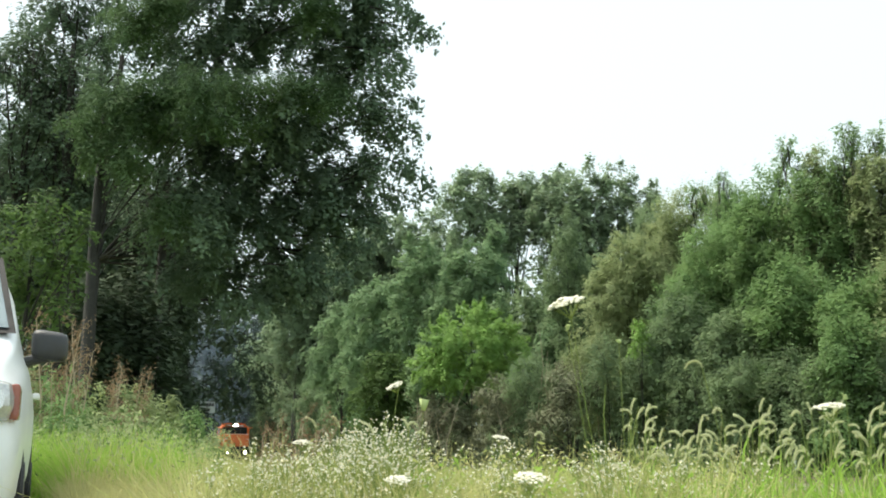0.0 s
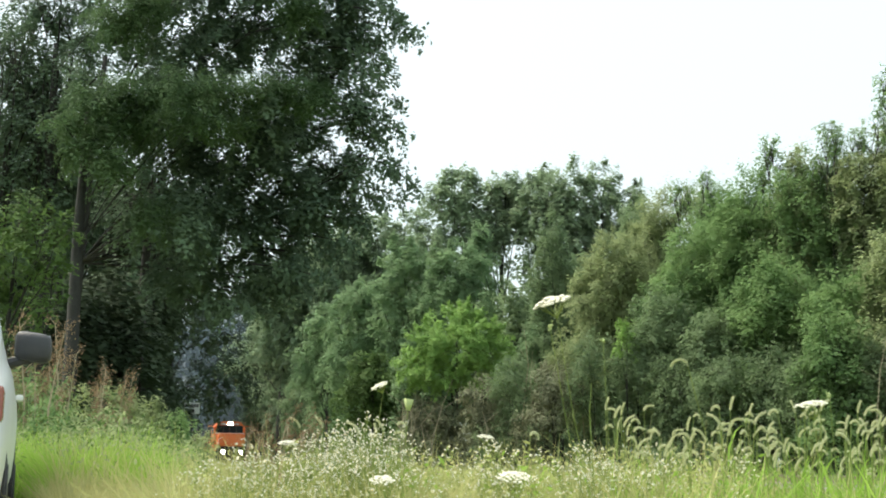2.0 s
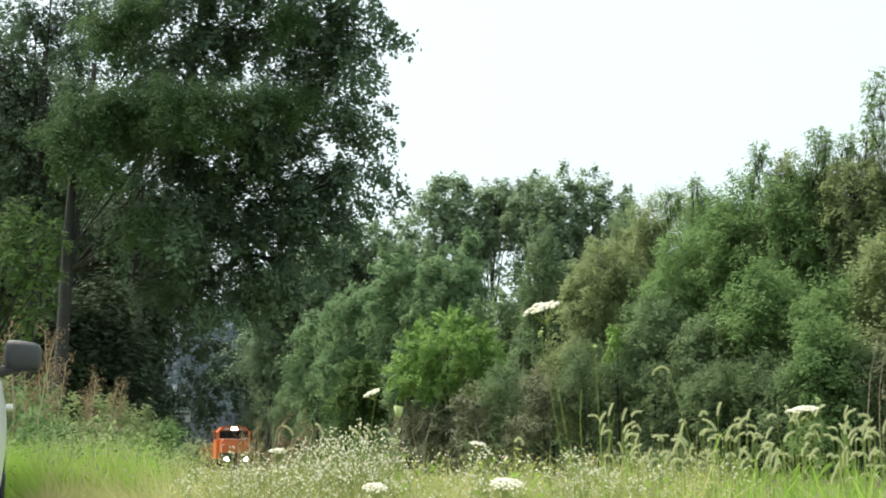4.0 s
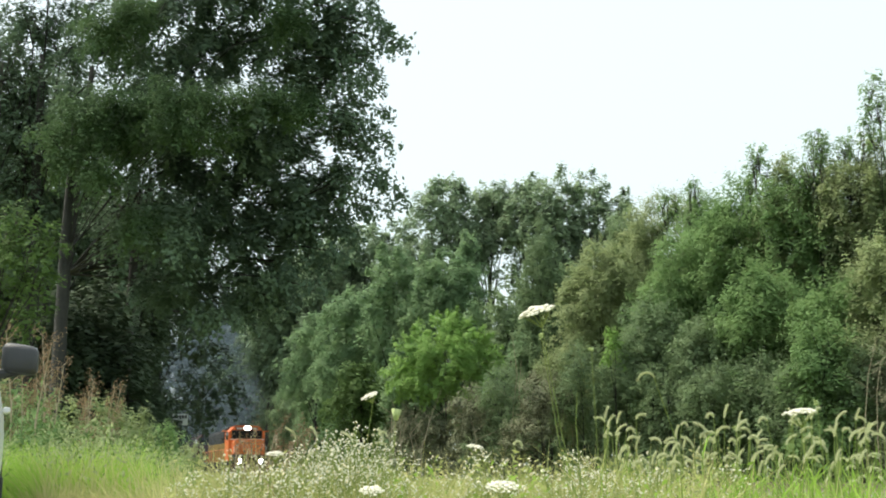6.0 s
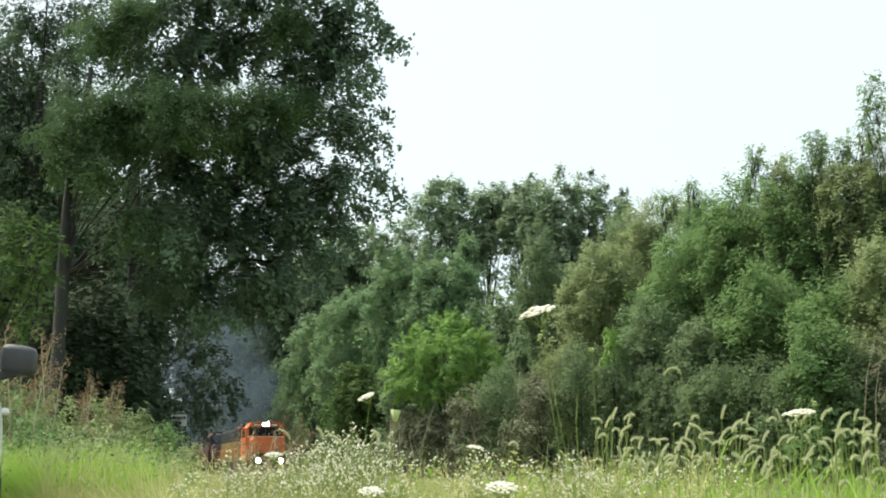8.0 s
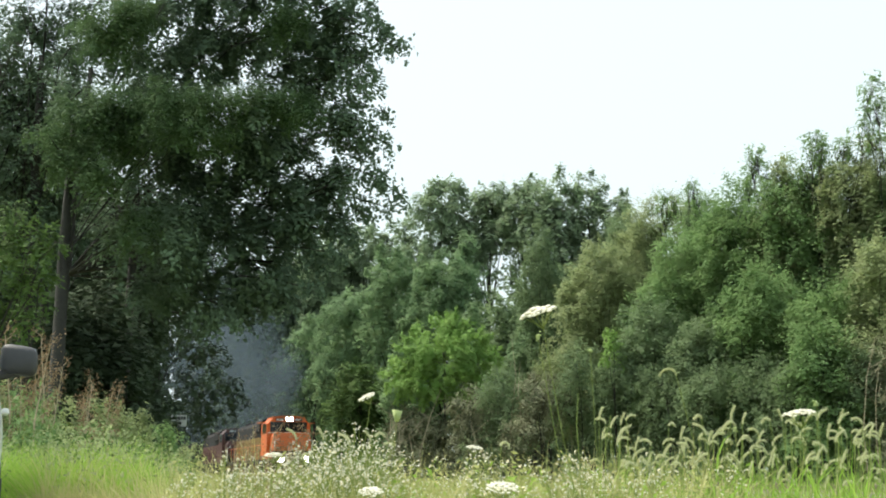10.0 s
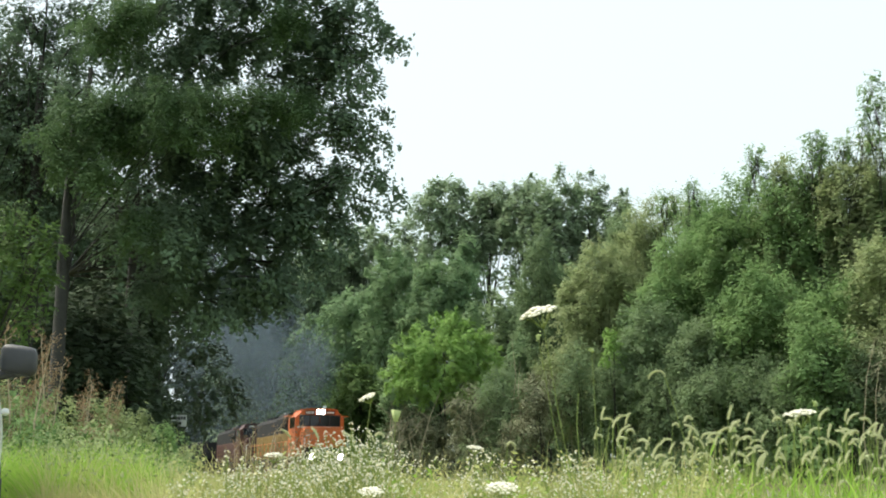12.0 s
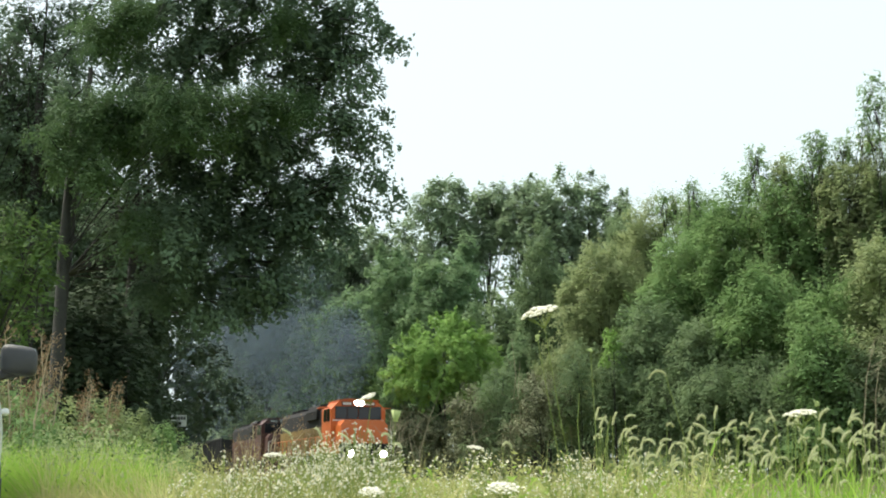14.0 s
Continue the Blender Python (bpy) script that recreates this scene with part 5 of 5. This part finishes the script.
# ---- all that moves ----
def motions():
    # the train: distance of its front along the line, time by time
    front = [(0.0, 128.0), (1.5, 122.4), (3.0, 116.0), (5.5, 105.3), (8.0, 93.7), (10.5, 82.3), (12.5, 72.4), (14.0, 65.4)]
    step = math.cos(radians(HEADING))
    for ob, back in [(lead, 0.0), (second, 22.5)] + [(w, 45.2 + 15.4 * i) for i, w in enumerate(WAGONS)]:
        walk(ob, [(t, track_pose(y + back * step)) for t, y in front])
    ts, ys = [q[0] for q in front], [q[1] for q in front]
    for w in WHEELS:
        rows = []
        for i in range(141):
            t = i / 10
            run = (128.0 - float(np.interp(t, ts, ys))) / step
            rows.append((t, Matrix.Translation(w.location) @ Matrix.Rotation(run / 0.5, 4, "X")))
        walk(w, rows)
    # exhaust: leaves the stack and hangs behind the train, rising and drifting
    for i, ob in enumerate(PUFFS):
        lag, rise = 0.94 - 0.064 * i, 0.22 + 0.03 * i
        rows = []
        for t in (0.0, 3.0, 6.0, 9.0, 12.0, 14.0):
            y = float(np.interp(t, ts, ys))
            run = 128.0 + 7.0 + 2.2 * i - (128.0 - y) * lag
            p = track_pose(run)
            rows.append((t, Matrix.Translation(p.translation + Vector((0.13 * max(0.0, t - 4.0), 0, 4.8 + 0.75 * i + rise * t))) @ Matrix.Rotation(0.05 * t + i, 4, "Z")))
        walk(ob, rows)
    # wind in the grass
    rng = np.random.default_rng(31)
    for i, ob in enumerate(FOXTAILS + FLOWERS + CARROTS):
        m = ob.matrix_basis.copy()
        amp = 2.6 if i < len(FOXTAILS) else (1.0 if i < len(FOXTAILS) + len(FLOWERS) else 0.35)
        ph, f = rng.uniform(0, math.tau), rng.uniform(0.55, 0.85)
        rows = []
        for k in range(29):
            t = k * 0.5
            a = amp * (0.6 * math.sin(f * t * math.tau * 0.7 + ph) + 0.4 * math.sin(f * t * math.tau * 0.31 + 2 * ph) - 0.2)
            rows.append((t, Matrix.Translation(m.translation) @ pose(0, 0, 0, 0.3 * a, a, 0) @ m.to_3x3().to_4x4()))
        walk(ob, rows)
    m = TALL.matrix_basis.copy()
    walk(TALL, [(t, m @ pose(0, 0, 0, 0, a)) for t, a in ((0, -0.5), (1.5, -0.2), (3, -0.6), (4.5, -3), (6.0, -5), (6.5, -6.2), (7.0, -3), (7.5, 1.4), (9, 0), (11, 0), (11.8, -2), (12.5, -2.6), (13.2, -2.0), (14, -2.2))])


motions()
